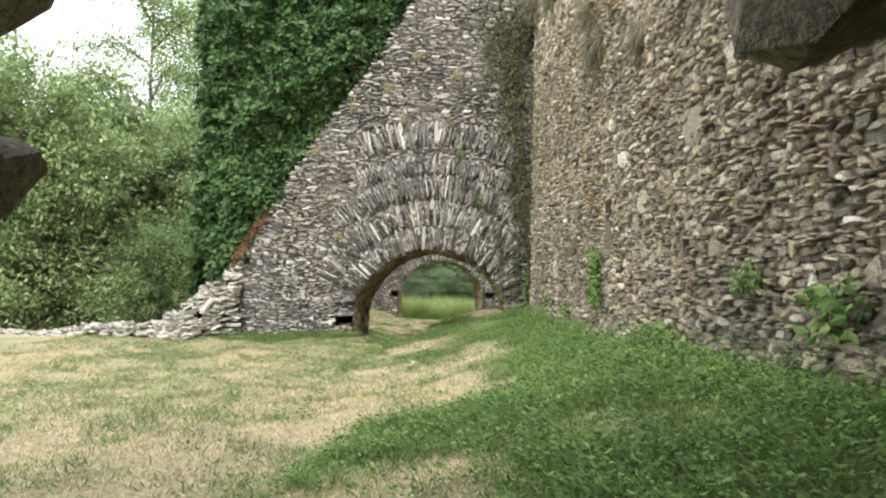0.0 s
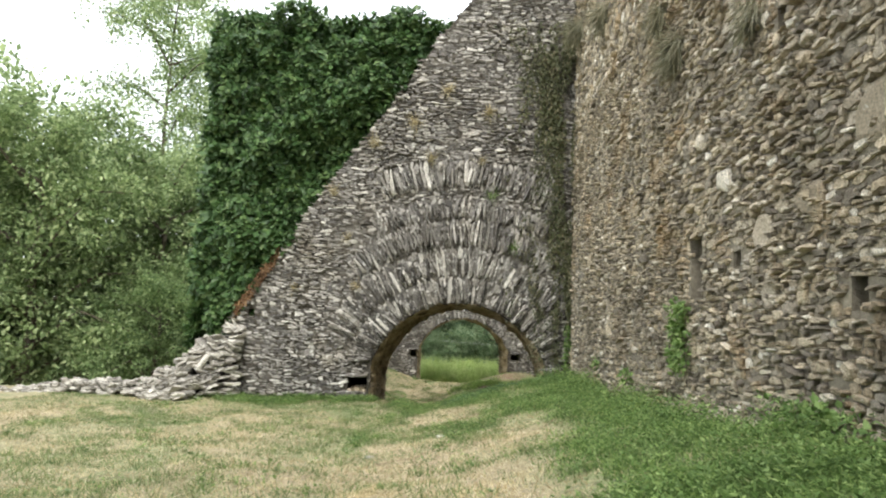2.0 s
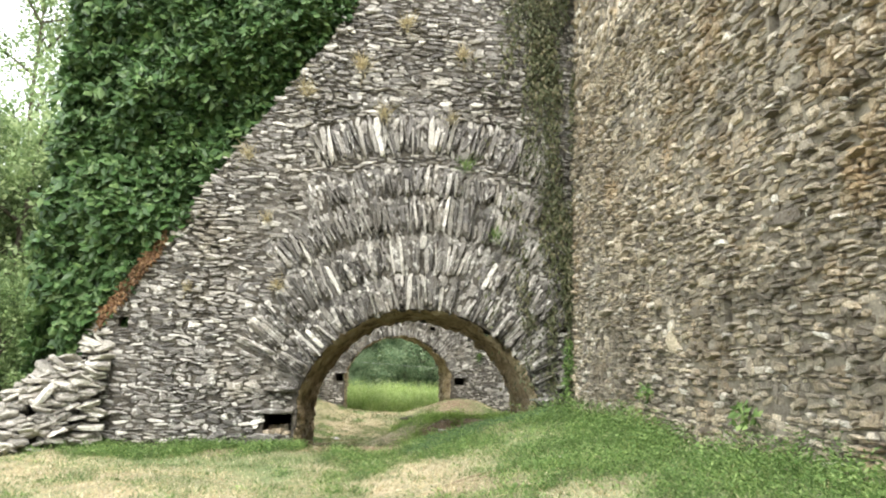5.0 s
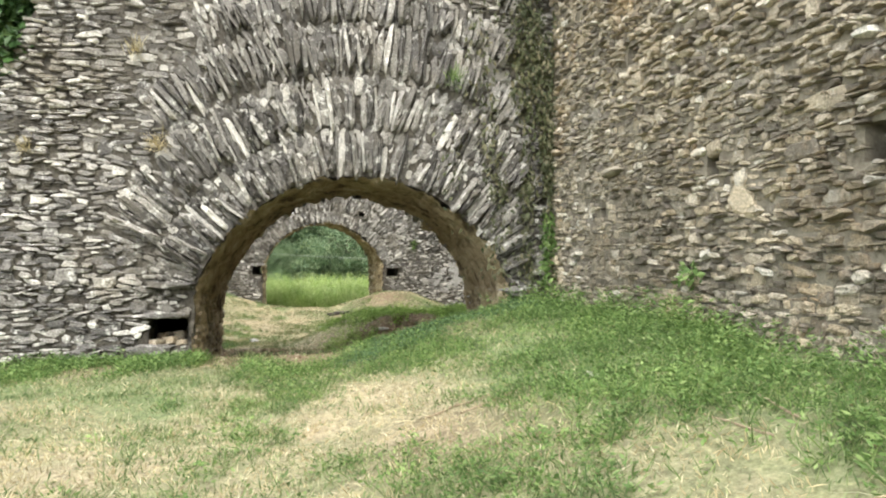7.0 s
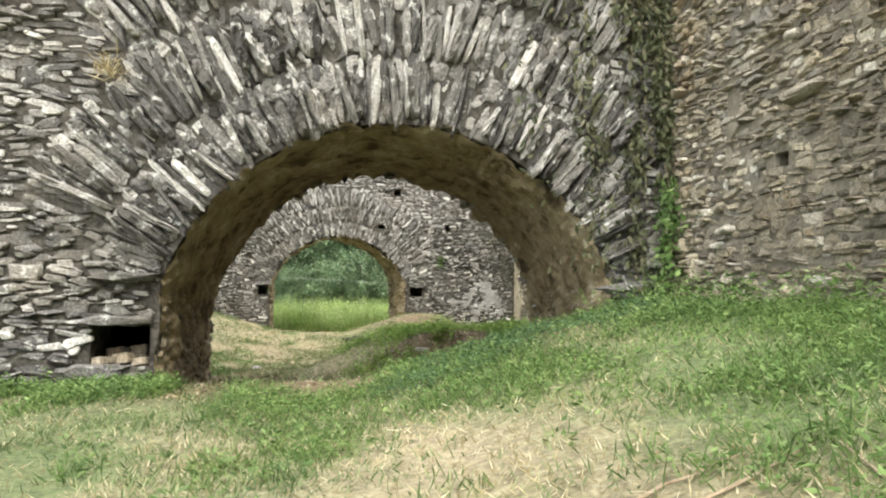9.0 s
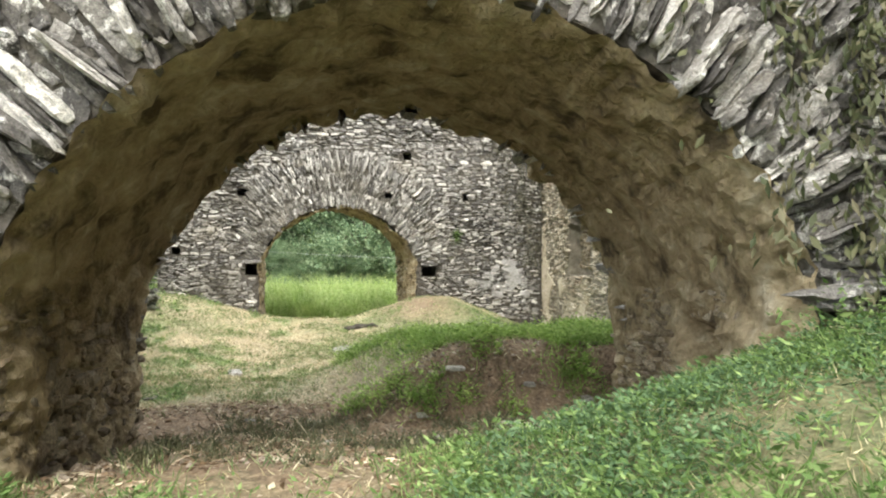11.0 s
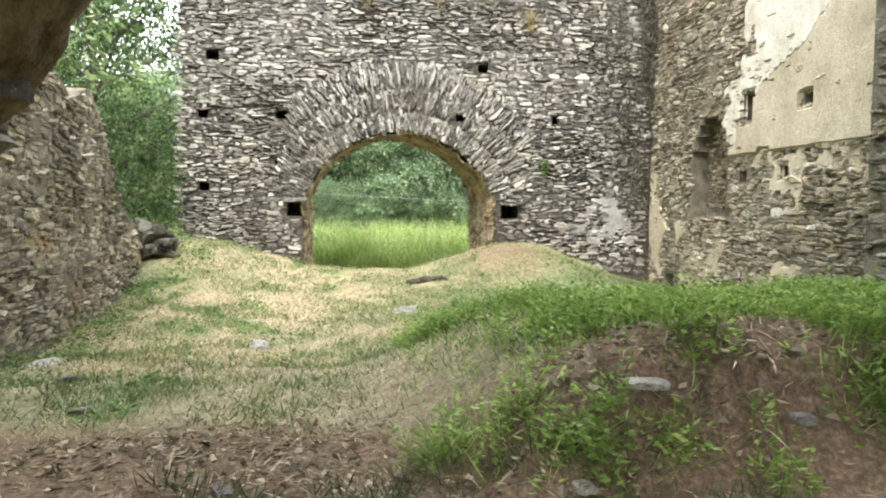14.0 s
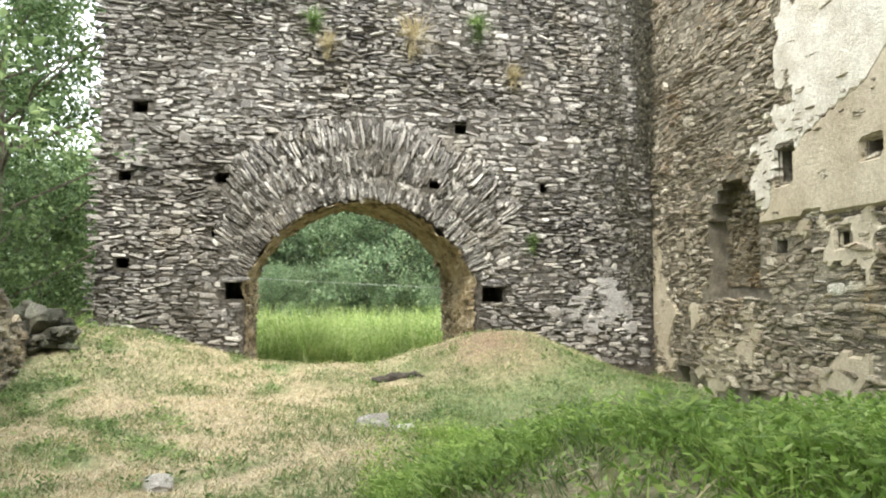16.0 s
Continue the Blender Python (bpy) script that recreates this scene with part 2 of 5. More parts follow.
def columns(u0, u1, step, foot, top, arch=None, holes=()):
    """Splits a wall into columns round an arch (cu, half, spring, crown) and holes (u0, u1, z0, z1)."""
    cuts = set(np.round(np.arange(u0, u1, step), 4).tolist()) | {u1}
    if arch:
        cu, half, spring, crown = arch
        cuts |= set(np.round(cu - half * np.cos(np.linspace(0, math.pi, 41)), 4).tolist())
    for h in holes:
        cuts |= {h[0], h[1]}
    cuts = sorted(c for c in cuts if u0 <= c <= u1)
    out = []
    for a, b in zip(cuts, cuts[1:]):
        if b - a < 1e-4:
            continue
        mid, lo = 0.5 * (a + b), (foot, foot)
        if arch and cu - half < mid < cu + half:
            lo = (arch_z(arch, a), arch_z(arch, b))
        hi = (top(a), top(b))
        spans, cur = [], lo
        for h in sorted((h for h in holes if h[0] <= mid <= h[1]), key=lambda h: h[2]):
            if h[2] > max(cur):
                spans.append((cur[0], h[2], cur[1], h[2]))
            cur = (h[3], h[3])
        spans.append((cur[0], max(hi[0], cur[0] + 0.01), cur[1], max(hi[1], cur[1] + 0.01)))
        out.append((a, b, spans))
    return out


def arch_circle(arch):
    cu, half, spring, crown = arch
    rise = crown - spring
    radius = (half * half + rise * rise) / (2 * rise)
    return radius, crown - radius


def arch_z(arch, u):
    cu, half, spring, crown = arch
    radius, zc = arch_circle(arch)
    return zc + math.sqrt(max(radius * radius - (u - cu) ** 2, (spring - zc) ** 2))


CORNERS = np.array(((-1, -0.25), (-0.66, -1), (0.7, -1), (1, 0.1), (0.62, 1), (-0.78, 0.95)))


def stone_geometry(face, stones, rng, back=0.05):
    """stones: rows of u, z, half width, half height, turn, proud. Each a chipped six-cornered slab."""
    s = np.array(stones)
    k = len(s)
    o = CORNERS[None] + rng.uniform(-0.36, 0.3, (k, 6, 2)) * np.sign(CORNERS[None] + 1e-6)
    px, pz = o[..., 0] * s[:, None, 2], o[..., 1] * s[:, None, 3]
    c, q = np.cos(s[:, 4])[:, None], np.sin(s[:, 4])[:, None]
    rings = []
    for scale, dep in ((1.0, np.full((k, 6), back)), (1.0, -s[:, None, 5] * 0.55 + rng.uniform(-0.006, 0.006, (k, 6))),
                       (0.8, -s[:, None, 5] + rng.uniform(-0.25, 0.25, (k, 6)) * s[:, None, 5])):
        a, b = px * scale, pz * (scale if scale == 1 else 0.72)
        u, z = s[:, None, 0] + a * c - b * q, s[:, None, 1] + a * q + b * c
        rings.append(face.o + u[..., None] * face.u + dep[..., None] * face.d + z[..., None] * np.array((0, 0, 1.0)))
    verts = np.stack(rings, 1).reshape(-1, 3)
    base = []
    for r in (0, 6):
        for i in range(6):
            j = (i + 1) % 6
            base.append((r + i, r + j, r + 6 + j, r + 6 + i))
    base.append(tuple(range(12, 18)))
    if face.flip:
        base = [b[::-1] for b in base]
    faces = [tuple(18 * i + v for v in b) for i in range(k) for b in base]
    return verts.tolist(), faces


def coursed(rng, u0, u1, z0, z1, inside, height=(0.035, 0.1), length=(0.13, 0.42), proud=(0.01, 0.055), wave=0.1, gap=0.01, tilt=0.12, swell=0.05, upper=99.0):
    out, z, seed = [], z0, rng.uniform(0, 50)
    while z < z1:
        h = rng.uniform(*height) * (1.0 if z < upper else 1.6)
        u = u0 + rng.uniform(-0.3, 0)
        while u < u1:
            w = rng.uniform(*length) * (0.6 + 4 * h)
            cu = u + w / 2
            cz = z + h / 2 + wave * wob(cu, z, 0.35, seed) * 2 + rng.normal(0, 0.16) * h
            hh = h * rng.uniform(0.6, 1.25)
            pick = rng.random()
            if pick < 0.035:
                hh *= rng.uniform(1.7, 2.6)
            if pick > 0.965:
                w *= 0.5
            if inside(cu, cz, w / 2, hh / 2) and not 0.5 < pick < 0.54:
                bulge = swell * wob(cu, cz, 0.7, seed + 5)
                out.append((cu, cz, w / 2 * rng.uniform(0.86, 1.02) - gap / 2, hh / 2 - gap / 3, rng.normal(0, tilt), max(0.008, rng.uniform(*proud) * (1.8 if rng.random() < 0.08 else 1) + bulge)))
            u += w
        z += h * 0.93
    return out


def voussoirs(rng, arch, r0, r1, ang0, ang1, thick=(0.04, 0.14), proud=(0.03, 0.15)):
    """Slabs set on edge round the arch between two radii."""
    radius, zc = arch_circle(arch)
    out, a = [], ang0
    mid = 0.5 * (r0 + r1)
    while a < ang1:
        t = rng.uniform(*thick)
        da = t / mid
        span = r1 - r0
        ra, rb = r0 + rng.uniform(-0.08, 0.14) * span, r1 - rng.uniform(-0.06, 0.45) * span
        am = a + da / 2
        rc = 0.5 * (ra + rb)
        lean = 0.28 * wob(am * 3.3, r0 * 2, 1.0, 8)
        if rng.random() > 0.15:
            out.append((arch[0] + rc * math.sin(am), zc + rc * math.cos(am), t / 2 * rng.uniform(0.75, 1.0), (rb - ra) / 2, -am + lean + rng.normal(0, 0.1), rng.uniform(*proud) * (0.35 if rng.random() < 0.3 else 1.0) + 0.025))
        if rb < r1 - 0.16 * span:
            rd = 0.5 * (rb + r1)
            out.append((arch[0] + rd * math.sin(am), zc + rd * math.cos(am), t / 2 * 1.1, (r1 - rb) / 2, -am + rng.normal(0, 0.3), rng.uniform(0.01, 0.05)))
        a += da * 0.97
    return out


def slab_objects(name, face, stones, rng, material, parent):
    """Single slabs as parts; they share a few meshes."""
    shapes = []
    for i in range(10):
        # a split slab: broken face, uneven ends, sides running back into the wall
        long_z = stones and np.mean([q[3] / q[2] for q in stones]) > 1
        na, nb = (5, 9) if long_z else (9, 5)
        vs, fs = [], []
        for b in range(nb):
            for a in range(na):
                x, z = 2 * a / (na - 1) - 1, 2 * b / (nb - 1) - 1
                edge = max(abs(x), abs(z)) > 0.98
                j1, j2 = noise.noise(Vector((x * 1.7, z * 1.7, i * 3.3))), noise.noise(Vector((x * 2.3, z * 2.3, i * 5.1 + 9)))
                corner = 1 - 0.16 * (abs(x) * abs(z)) ** 3
                vs.append((x * corner * (1 + 0.2 * j1), (-0.5 if edge else -0.85) + 0.55 * j2 + 0.25 * noise.noise(Vector((x * 4, z * 4, i * 7.7))), z * corner * (1 + 0.16 * j2)))
        for b in range(nb - 1):
            for a in range(na - 1):
                k = b * na + a
                fs.append((k, k + 1, k + na + 1, k + na))
        rim = [a for a in range(na)] + [b * na + na - 1 for b in range(1, nb)] + [(nb - 1) * na + a for a in range(na - 2, -1, -1)] + [b * na for b in range(nb - 2, 0, -1)]
        first = len(vs)
        vs += [(vs[k][0], 0.6, vs[k][2]) for k in rim]
        for q in range(len(rim)):
            p = (q + 1) % len(rim)
            fs.append((rim[p], rim[q], first + q, first + p))
        if face.flip:
            fs = [f[::-1] for f in fs]
        me = bpy.data.meshes.new(name)
        me.from_pydata(vs, [], fs)
        me.materials.append(material)
        shapes.append(me)
    for i, (u, z, w, h, turn, proud) in enumerate(stones):
        ob = new(name, shapes[i % 10])
        c, q = math.cos(turn), math.sin(turn)
        ux, zx = face.u * c + np.array((0, 0, q)), face.u * -q + np.array((0, 0, c))
        p = face.at(u, z)
        m = Matrix.Identity(4)
        for r in range(3):
            m[r][0], m[r][1], m[r][2], m[r][3] = ux[r] * w, face.d[r] * proud, zx[r] * h, p[r]
        ob.matrix_world = m
        ob.parent = parent


# ---- ground ----
def ground_z(x, y):
    front = np.interp(y, (-4, 5, 9, 12, 17, 22), (0.3, 0.28, 0.18, -0.02, -0.06, -0.05))
    rear = np.interp(y, (22, 24.6, 27.5, 31, 36, 38.5, 42, 60), (-0.05, -0.5, -0.55, -0.98, -0.85, -0.65, -1.0, -1.3))
    cross = 0.85 * smooth01((x + 1.6) / 4.3)
    z_front = front + cross - 0.1 * smooth01((-x - 3) / 3)
    bank = smooth01((y - 24.95) / 0.7) * smooth01((x + 1.2 - 0.2 * np.sin(y * 1.3)) / 1.8) * (1 - smooth01((y - 26.0) / 7.5))
    side = 0.9 * smooth01((x - 1.2) / 1.2) * (1 - smooth01((y - 21.5) / 3.0))
    mound = 0.72 * np.exp(-((x - 2.6) ** 2 / 3.0 + (y - 38.6) ** 2 / 5.5)) + 0.8 * np.exp(-((x + 4.9) ** 2 / 5 + (y - 38.0) ** 2 / 7)) - 0.3 * smooth01((x - 4.3) / 1.6) * smooth01((y - 31.5) / 3)
    z_rear = rear + 0.72 * bank + side + mound * (y > 30)
    k = smooth01((y - 21.2) / 1.6)
    z = z_front * (1 - k) + z_rear * k
    drop = smooth01((-x - 7.5) / 3) * smooth01((y - 22.3) / 2.5) * 1.6 + smooth01((-x - 14) / 6) * 1.6
    far = smooth01((np.hypot(x, y - 18) - 40) / 120)
    lump = 0.05 * np.sin(x * 1.7 + 0.8 * np.sin(y * 0.9)) * np.sin(y * 1.3 + 0.5 * np.sin(x * 1.1)) + 0.02 * np.sin(x * 4.1 + y * 2.3) * np.sin(y * 3.7 - x)
    clod = 0.1 * np.sin(x * 7.1 + 2 * np.sin(y * 5.3)) * np.sin(y * 8.3 + 1.5 * np.sin(x * 4.7)) * np.exp(-((y - 25.35) / 0.45) ** 2) * smooth01((x + 1.0) / 0.8)
    return z - drop - 1.5 * far + lump + clod


def clumps(x, y):
    """Rosettes and tussocks of weeds, a hand to an arm's length across."""
    n = np.sin(3.3 * x + 1.9 * np.sin(1.7 * y) + 0.8 * np.sin(0.6 * x)) * np.sin(2.7 * y + 1.7 * np.sin(2.1 * x)) + 0.55 * np.sin(7.1 * x + 2.1 * np.sin(3.3 * y)) * np.sin(6.3 * y + 1.9 * np.sin(4.1 * x))
    return smooth01((n - 0.25) / 0.5)


def green_cover(x, y):
    """How much low green grows: along the shaded wall, on the bank, in patches elsewhere."""
    g = 0.62 * smooth01((x - 0.3 + 0.12 * (10 - y) * (y < 10)) / 1.6) * (y < 22.5)
    g = g + 0.3 * np.exp(-((x - 0.5) ** 2 / 2 + (y - 19.5) ** 2 / 4)) * (y < 22) + 0.55 * np.exp(-((x + 4) ** 2 / 12 + (y - 20.6) ** 2 / 2.0))
    g = g + (y > 25) * (y < 38) * 0.6 * smooth01((x - 0.0) / 1.0) * (1 - 0.35 * smooth01((y - 34) / 3)) + (y > 26) * (y < 39) * smooth01((-x - 0.9) / 0.8) * (0.5 * clumps(x, y) - 0.12)
    g = g + 0.05 * (y > 25) + 1.0 * (y > 41) + (y < 21.8) * (y > 6) * (1 - smooth01((x + 0.6) / 1.5)) * (0.3 * clumps(x * 0.8 + 3, y * 0.8) - 0.04)
    g = g + 0.26 * smooth01((y - 11.5) / 4) * smooth01((x + 3.2) / 1.5) * (y < 22.3)
    patch = np.sin(x * 1.1 + 1.3 * np.sin(y * 0.6)) * np.sin(y * 0.8 + x * 0.3) + 0.7 * np.sin(x * 2.7 + 1.9 * np.sin(y * 1.3) + 1) * np.sin(y * 2.2 + 1.1 * np.sin(x * 1.6))
    path = 0.28 * np.exp(-((x + 1.2 + 0.35 * np.sin(y * 0.45)) / 1.1) ** 2) * (1 - (y > 23) * (1 - smooth01((y - 28.5) / 2)))
    lip = 25.75 + 0.18 * np.sin(x * 2.1) + 0.1 * np.sin(x * 5.3 + 1)
    bare = (y > 24.0) * (1 - smooth01((y - lip + 0.1) / 0.3)) * smooth01((x + 1.6) / 0.8) + (y > 24.0) * 0.75 * (1 - smooth01((y - 26.0 - 0.3 * np.sin(x * 1.7)) / 0.8)) * (1 - smooth01((x + 1.6) / 0.8))
    return np.clip((g + 0.27 * patch + 0.33 - path) * (1 - bare), 0, 1)


def soil_cover(x, y):
    s = 0.95 * np.exp(-((y - 23.4) / 2.6) ** 2) * (np.abs(x + 0.3) < 4)
    s = s + 0.9 * np.exp(-(((y - 25.2) / 0.75) ** 2)) * smooth01((x + 1.8) / 0.8) + 0.75 * smooth01((y - 23.8) / 0.5) * (1 - smooth01((y - 25.9) / 0.9)) * (1 - smooth01((x + 1.4) / 0.8)) + 0.22 * np.clip(np.sin(x * 0.9 + 2 + np.sin(y * 0.5)) * np.sin(y * 0.7 + x * 0.4), 0, 1) + 0.75 * np.exp(-((x - 2.2) ** 2 / 1.5 + (y - 37.8) ** 2 / 3))
    s = s + 0.5 * np.exp(-((x + 0.1) ** 2 / 0.8 + (y - 16.2) ** 2 / 1.6)) + 0.35 * np.exp(-((x + 3.4) ** 2 / 2 + (y - 11.0) ** 2 / 1.5))
    return np.clip(s, 0, 1)


gx = np.concatenate((-np.geomspace(900, 14, 22), np.arange(-13.5, -7.5, 0.4), np.arange(-7.5, 7.01, 0.13), np.geomspace(8, 900, 24)))
gy = np.concatenate((-np.geomspace(900, 5, 20), np.arange(-4, 42, 0.13), np.geomspace(42.5, 1500, 34)))
GX, GY = np.meshgrid(gx, gy)
GZ = ground_z(GX, GY)
nx, ny = len(gx), len(gy)
gverts = np.stack((GX, GY, GZ), -1).reshape(-1, 3)
gi = np.arange(nx * ny).reshape(ny, nx)
gfaces = np.stack((gi[:-1, :-1], gi[:-1, 1:], gi[1:, 1:], gi[1:, :-1]), -1).reshape(-1, 4)
ground = mesh_object("ground", gverts.tolist(), gfaces.tolist(), ground_mat, smooth=True)
cover = ground.data.color_attributes.new("cover", "FLOAT_COLOR", "POINT")
cc = np.stack((green_cover(GX, GY), soil_cover(GX, GY), 0 * GX, 0 * GX + 1), -1).astype(np.float32)
cover.data.foreach_set("color", cc.ravel())
tagged(ground, "uneven turf with dry straw, green patches and bare soil", "ground", kind="structure")

# ---- walls ----
ARCH_1 = (-0.32, 2.36, 1.0, 2.68)
REAR_1 = (-0.2, 2.42, 0.35, 2.62)
CORE_1 = (-0.26, 2.62, 0.9, 2.95)
ARCH_2 = (-0.1, 2.3, 1.05, 2.68)
REAR_2 = (-0.24, 2.18, 1.05, 2.7)
CORE_2 = (-0.1, 2.5, 1.05, 2.9)
Y1, Y1B, Y2, Y2B = 21.85, 24.95, 39.0, 41.2
XA, XB = 2.71, 6.15
FACE_1 = Face((0, Y1, 0), (1, 0, 0), (0, 1, 0))
FACE_2 = Face((0, Y2, 0), (1, 0, 0), (0, 1, 0))
FACE_A = Face((XA, 0, 0), (0, 1, 0), (1, 0, 0))
FACE_B = Face((XB, 0, 0), (0, 1, 0), (1, 0, 0))
rng = np.random.default_rng(5)


def top_1(u):
    """The broken, raking edge of the first cross wall."""
    return float(np.interp(u, (-9, -7.7, -7.2, -6.9, -6.6, -4.1, -2.6, -1.05, 1.0, 6.5), (0.35, 0.55, 1.0, 1.5, 2.1, 5.9, 8.1, 10.4, 13.2, 13.2))) + 0.12 * wob(u, 0, 2.2, 3)


def top_2(u):
    return 8.6 + 0.4 * wob(u, 0, 0.8, 9)


def top_a(u):
    return 13.0 + 0.3 * wob(u, 0, 0.7, 4)


HOLES_1 = ((-3.3, -2.76, 0.16, 0.56), (-6.15, -5.97, 2.1, 2.3), (2.05, 2.45, 0.62, 0.86))
HOLES_2 = ((-4.81, -4.57, 1.22, 1.41), (-2.79, -2.4, 0.64, 0.97), (2.35, 2.79, 0.62, 0.93), (-4.82, -4.59, 2.91, 3.1), (-4.62, -4.33, 4.25, 4.48), (-3.05, -2.77, 2.92, 3.13),
           (1.22, 1.46, 2.95, 3.12), (1.75, 2.0, 4.13, 4.33), (3.6, 3.76, 2.94, 3.14), (-3.07, -2.93, 1.85, 2.02))


def not_in(holes, u, z, w, h):
    return all(u + 0.55 * w < a or u - 0.55 * w > b or z + 0.5 * h < c or z - 0.5 * h > d for a, b, c, d in holes)


def cross_wall(name, label, face, u0, u1, top, arch, holes, thickness, rings, seed, foot, top_z, near, core_arch, slab=((0.04, 0.135), (0.02, 0.17)), ledges=()):
    r = np.random.default_rng(seed)
    root = tagged(new(name), label, "wall", kind="structure")
    bm = bmesh.new()
    cols = columns(u0 + 0.18, u1, 0.3, foot, top, arch, holes)
    wall_cells(bm, face, cols, 0.0, 0.75)
    part("face_core", bm, grey_mortar, root)
    bm = bmesh.new()
    wall_cells(bm, face, columns(u0 + 0.25, u1, 0.3, foot, top, core_arch), 0.75, thickness)
    part("core", bm, grey_mortar, root)
    radius, zc = arch_circle(arch)

    def inside(u, z, w, h):
        if z + h > top(u) + 0.05 or u - w < u0 - 0.06 - 0.16 * wob(z, 0, 1.7, 8) or u + w > u1:
            return False
        if not not_in(holes, u, z, w, h):
            return False
        if abs(u - arch[0]) < arch[1] + w * 0.9 and z - h < arch[2]:
            return False
        rr, ang = math.hypot(u - arch[0], z - zc), math.atan2(u - arch[0], z - zc)
        if rr < radius + h:
            return z < zc
        return not any(r0 - 0.03 < rr < r1 + 0.03 and a0 < ang < a1 for r0, r1, a0, a1 in rings)
    stones = coursed(r, u0, u1, foot + 1.2, top_z, inside)
    stones += [(0.5 * (a + b), d + 0.045, 0.62 * (b - a), 0.05, r.normal(0, 0.03), 0.11) for a, b, cc, d in holes if b - a > 0.35] + list(ledges)

    def in_rings(u, z, w, h):
        rr, ang = math.hypot(u - arch[0], z - zc), math.atan2(u - arch[0], z - zc)
        return u + w < u1 and z > foot + 1.2 and z < top(u) - 0.1 and not_in(holes, u, z, w, h) and any(r0 + 0.04 < rr < r1 + 0.04 and a0 < ang < a1 for r0, r1, a0, a1 in rings)
    stones += [(u, z, w, h, math.atan2(z - zc, u - arch[0]) + r.normal(0, 0.3), p) for u, z, w, h, a, p in coursed(r, u0, u1, foot + 1.2, rings[-1][1] + zc, in_rings, height=(0.05, 0.11), length=(0.12, 0.3), proud=(0.004, 0.03))]
    vs = [[s for s in voussoirs(r, arch, *g, *slab) if s[0] + s[2] < u1 and s[1] > foot + 1.2 and not_in(holes, s[0], s[1], s[2], s[3] * 0.6) and s[1] < top(s[0])] for g in rings]
    single, joined = [], list(stones)
    for g in vs:
        if len(single) + len(g) <= near:
            single += g
        else:
            joined += g
    v, f = stone_geometry(face, joined, r)
    tagged(mesh_object("stones", v, f, slate, root), kind="stuff")
    slab_objects("voussoir", face, single, r, slate_single, root)
    return root


def barrel(name, face, arch, rear_arch, thickness, parent, seed, recess=None):
    """Lumpy plastered soffit and jambs, from the front arch to the rear arch."""
    cu, half, spring, crown = arch

    def profile(a):
        c, hf, sp, cr = a
        rad, zc = arch_circle(a)
        lim = math.asin(min(hf / rad, 1)) if sp >= zc else math.pi / 2
        return [(c - hf, z) for z in np.linspace(-1.2, sp, 36)[:-1]] + [(c + rad * math.sin(t), zc + rad * math.cos(t)) for t in np.linspace(-lim, lim, 96)] + [(c + hf, z) for z in np.linspace(sp, -1.2, 36)[1:]]
    radius, zc = arch_circle(arch)
    a1 = math.asin(min(half / radius, 1))
    front, back = profile(arch), profile(rear_arch)
    prof = front
    nd = int(thickness / 0.05)
    verts, faces = [], []
    for j in range(nd + 1):
        dd = -0.05 + (thickness + 0.1) * j / nd
        f = j / nd
        for (ua, za), (ub, zb) in zip(front, back):
            u, z = ua + (ub - ua) * f, za + (zb - za) * f
            edge = min(j, nd - j) / 4
            n = 0.09 * noise.noise(Vector((u * 1.1, z * 1.1, dd * 1.2 + seed))) + 0.05 * noise.noise(Vector((u * 3.5, z * 5, dd * 3 + seed))) + 0.055 * noise.noise(Vector((u * 9, z * 12, dd * 6 + seed)))
            rag = (0.03 + (0.13 if j > nd / 2 else 0.06) * noise.noise(Vector((u * 5 + seed, z * 5, 3.0 * (j > nd / 2))))) * max(0.0, 1 - edge)
            k = 0.04 + n - (rag if edge < 1 else 0)
            if recess and u > cu:
                k -= 0.27 * math.exp(-((dd - recess[0]) / 0.27) ** 6 - ((z - recess[1]) / 0.2) ** 6)
            dx, dz = (cu - u, 0.4 - z) if z > spring else (1.0 if u < cu else -1.0, 0.0)
            ln = math.hypot(dx, dz)
            verts.append(face.at(u + dx / ln * k, z + dz / ln * k, dd).tolist())
    npf = len(prof)
    for j in range(nd):
        for i in range(npf - 1):
            a = j * npf + i
            q = (a, a + 1, a + npf + 1, a + npf)
            faces.append(q if not face.flip else q[::-1])
    r = np.random.default_rng(int(seed * 10))
    # bare courses on both jambs, and slab ends along the inner rim
    for side in (-1, 1):
        jamb = Face(face.at(cu + side * (half - 0.03), 0.0), face.d + face.u * ((rear_arch[0] + side * rear_arch[1]) - (cu + side * half)) / thickness, face.u * side)
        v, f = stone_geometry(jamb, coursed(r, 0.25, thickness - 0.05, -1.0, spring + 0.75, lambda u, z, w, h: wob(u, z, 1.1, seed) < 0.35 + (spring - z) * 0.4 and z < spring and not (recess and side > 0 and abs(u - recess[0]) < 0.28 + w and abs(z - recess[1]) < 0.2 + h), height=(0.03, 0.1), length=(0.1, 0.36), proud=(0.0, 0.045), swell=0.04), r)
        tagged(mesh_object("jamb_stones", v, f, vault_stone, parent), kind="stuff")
    rear = Face(face.at(0, 0, thickness), face.u, -face.d)
    rr = arch_circle(rear_arch)[0]
    ring = voussoirs(r, rear_arch, rr - 0.03, rr + 0.5, -1.5, 1.5, (0.05, 0.14), (0.02, 0.12))
    v, f = stone_geometry(rear, ring, r, 0.3)
    tagged(mesh_object("rear_voussoirs", v, f, slate, parent), kind="stuff")
    return mesh_object(name, verts, faces, vault_plaster, parent, "brown stained plaster soffit")


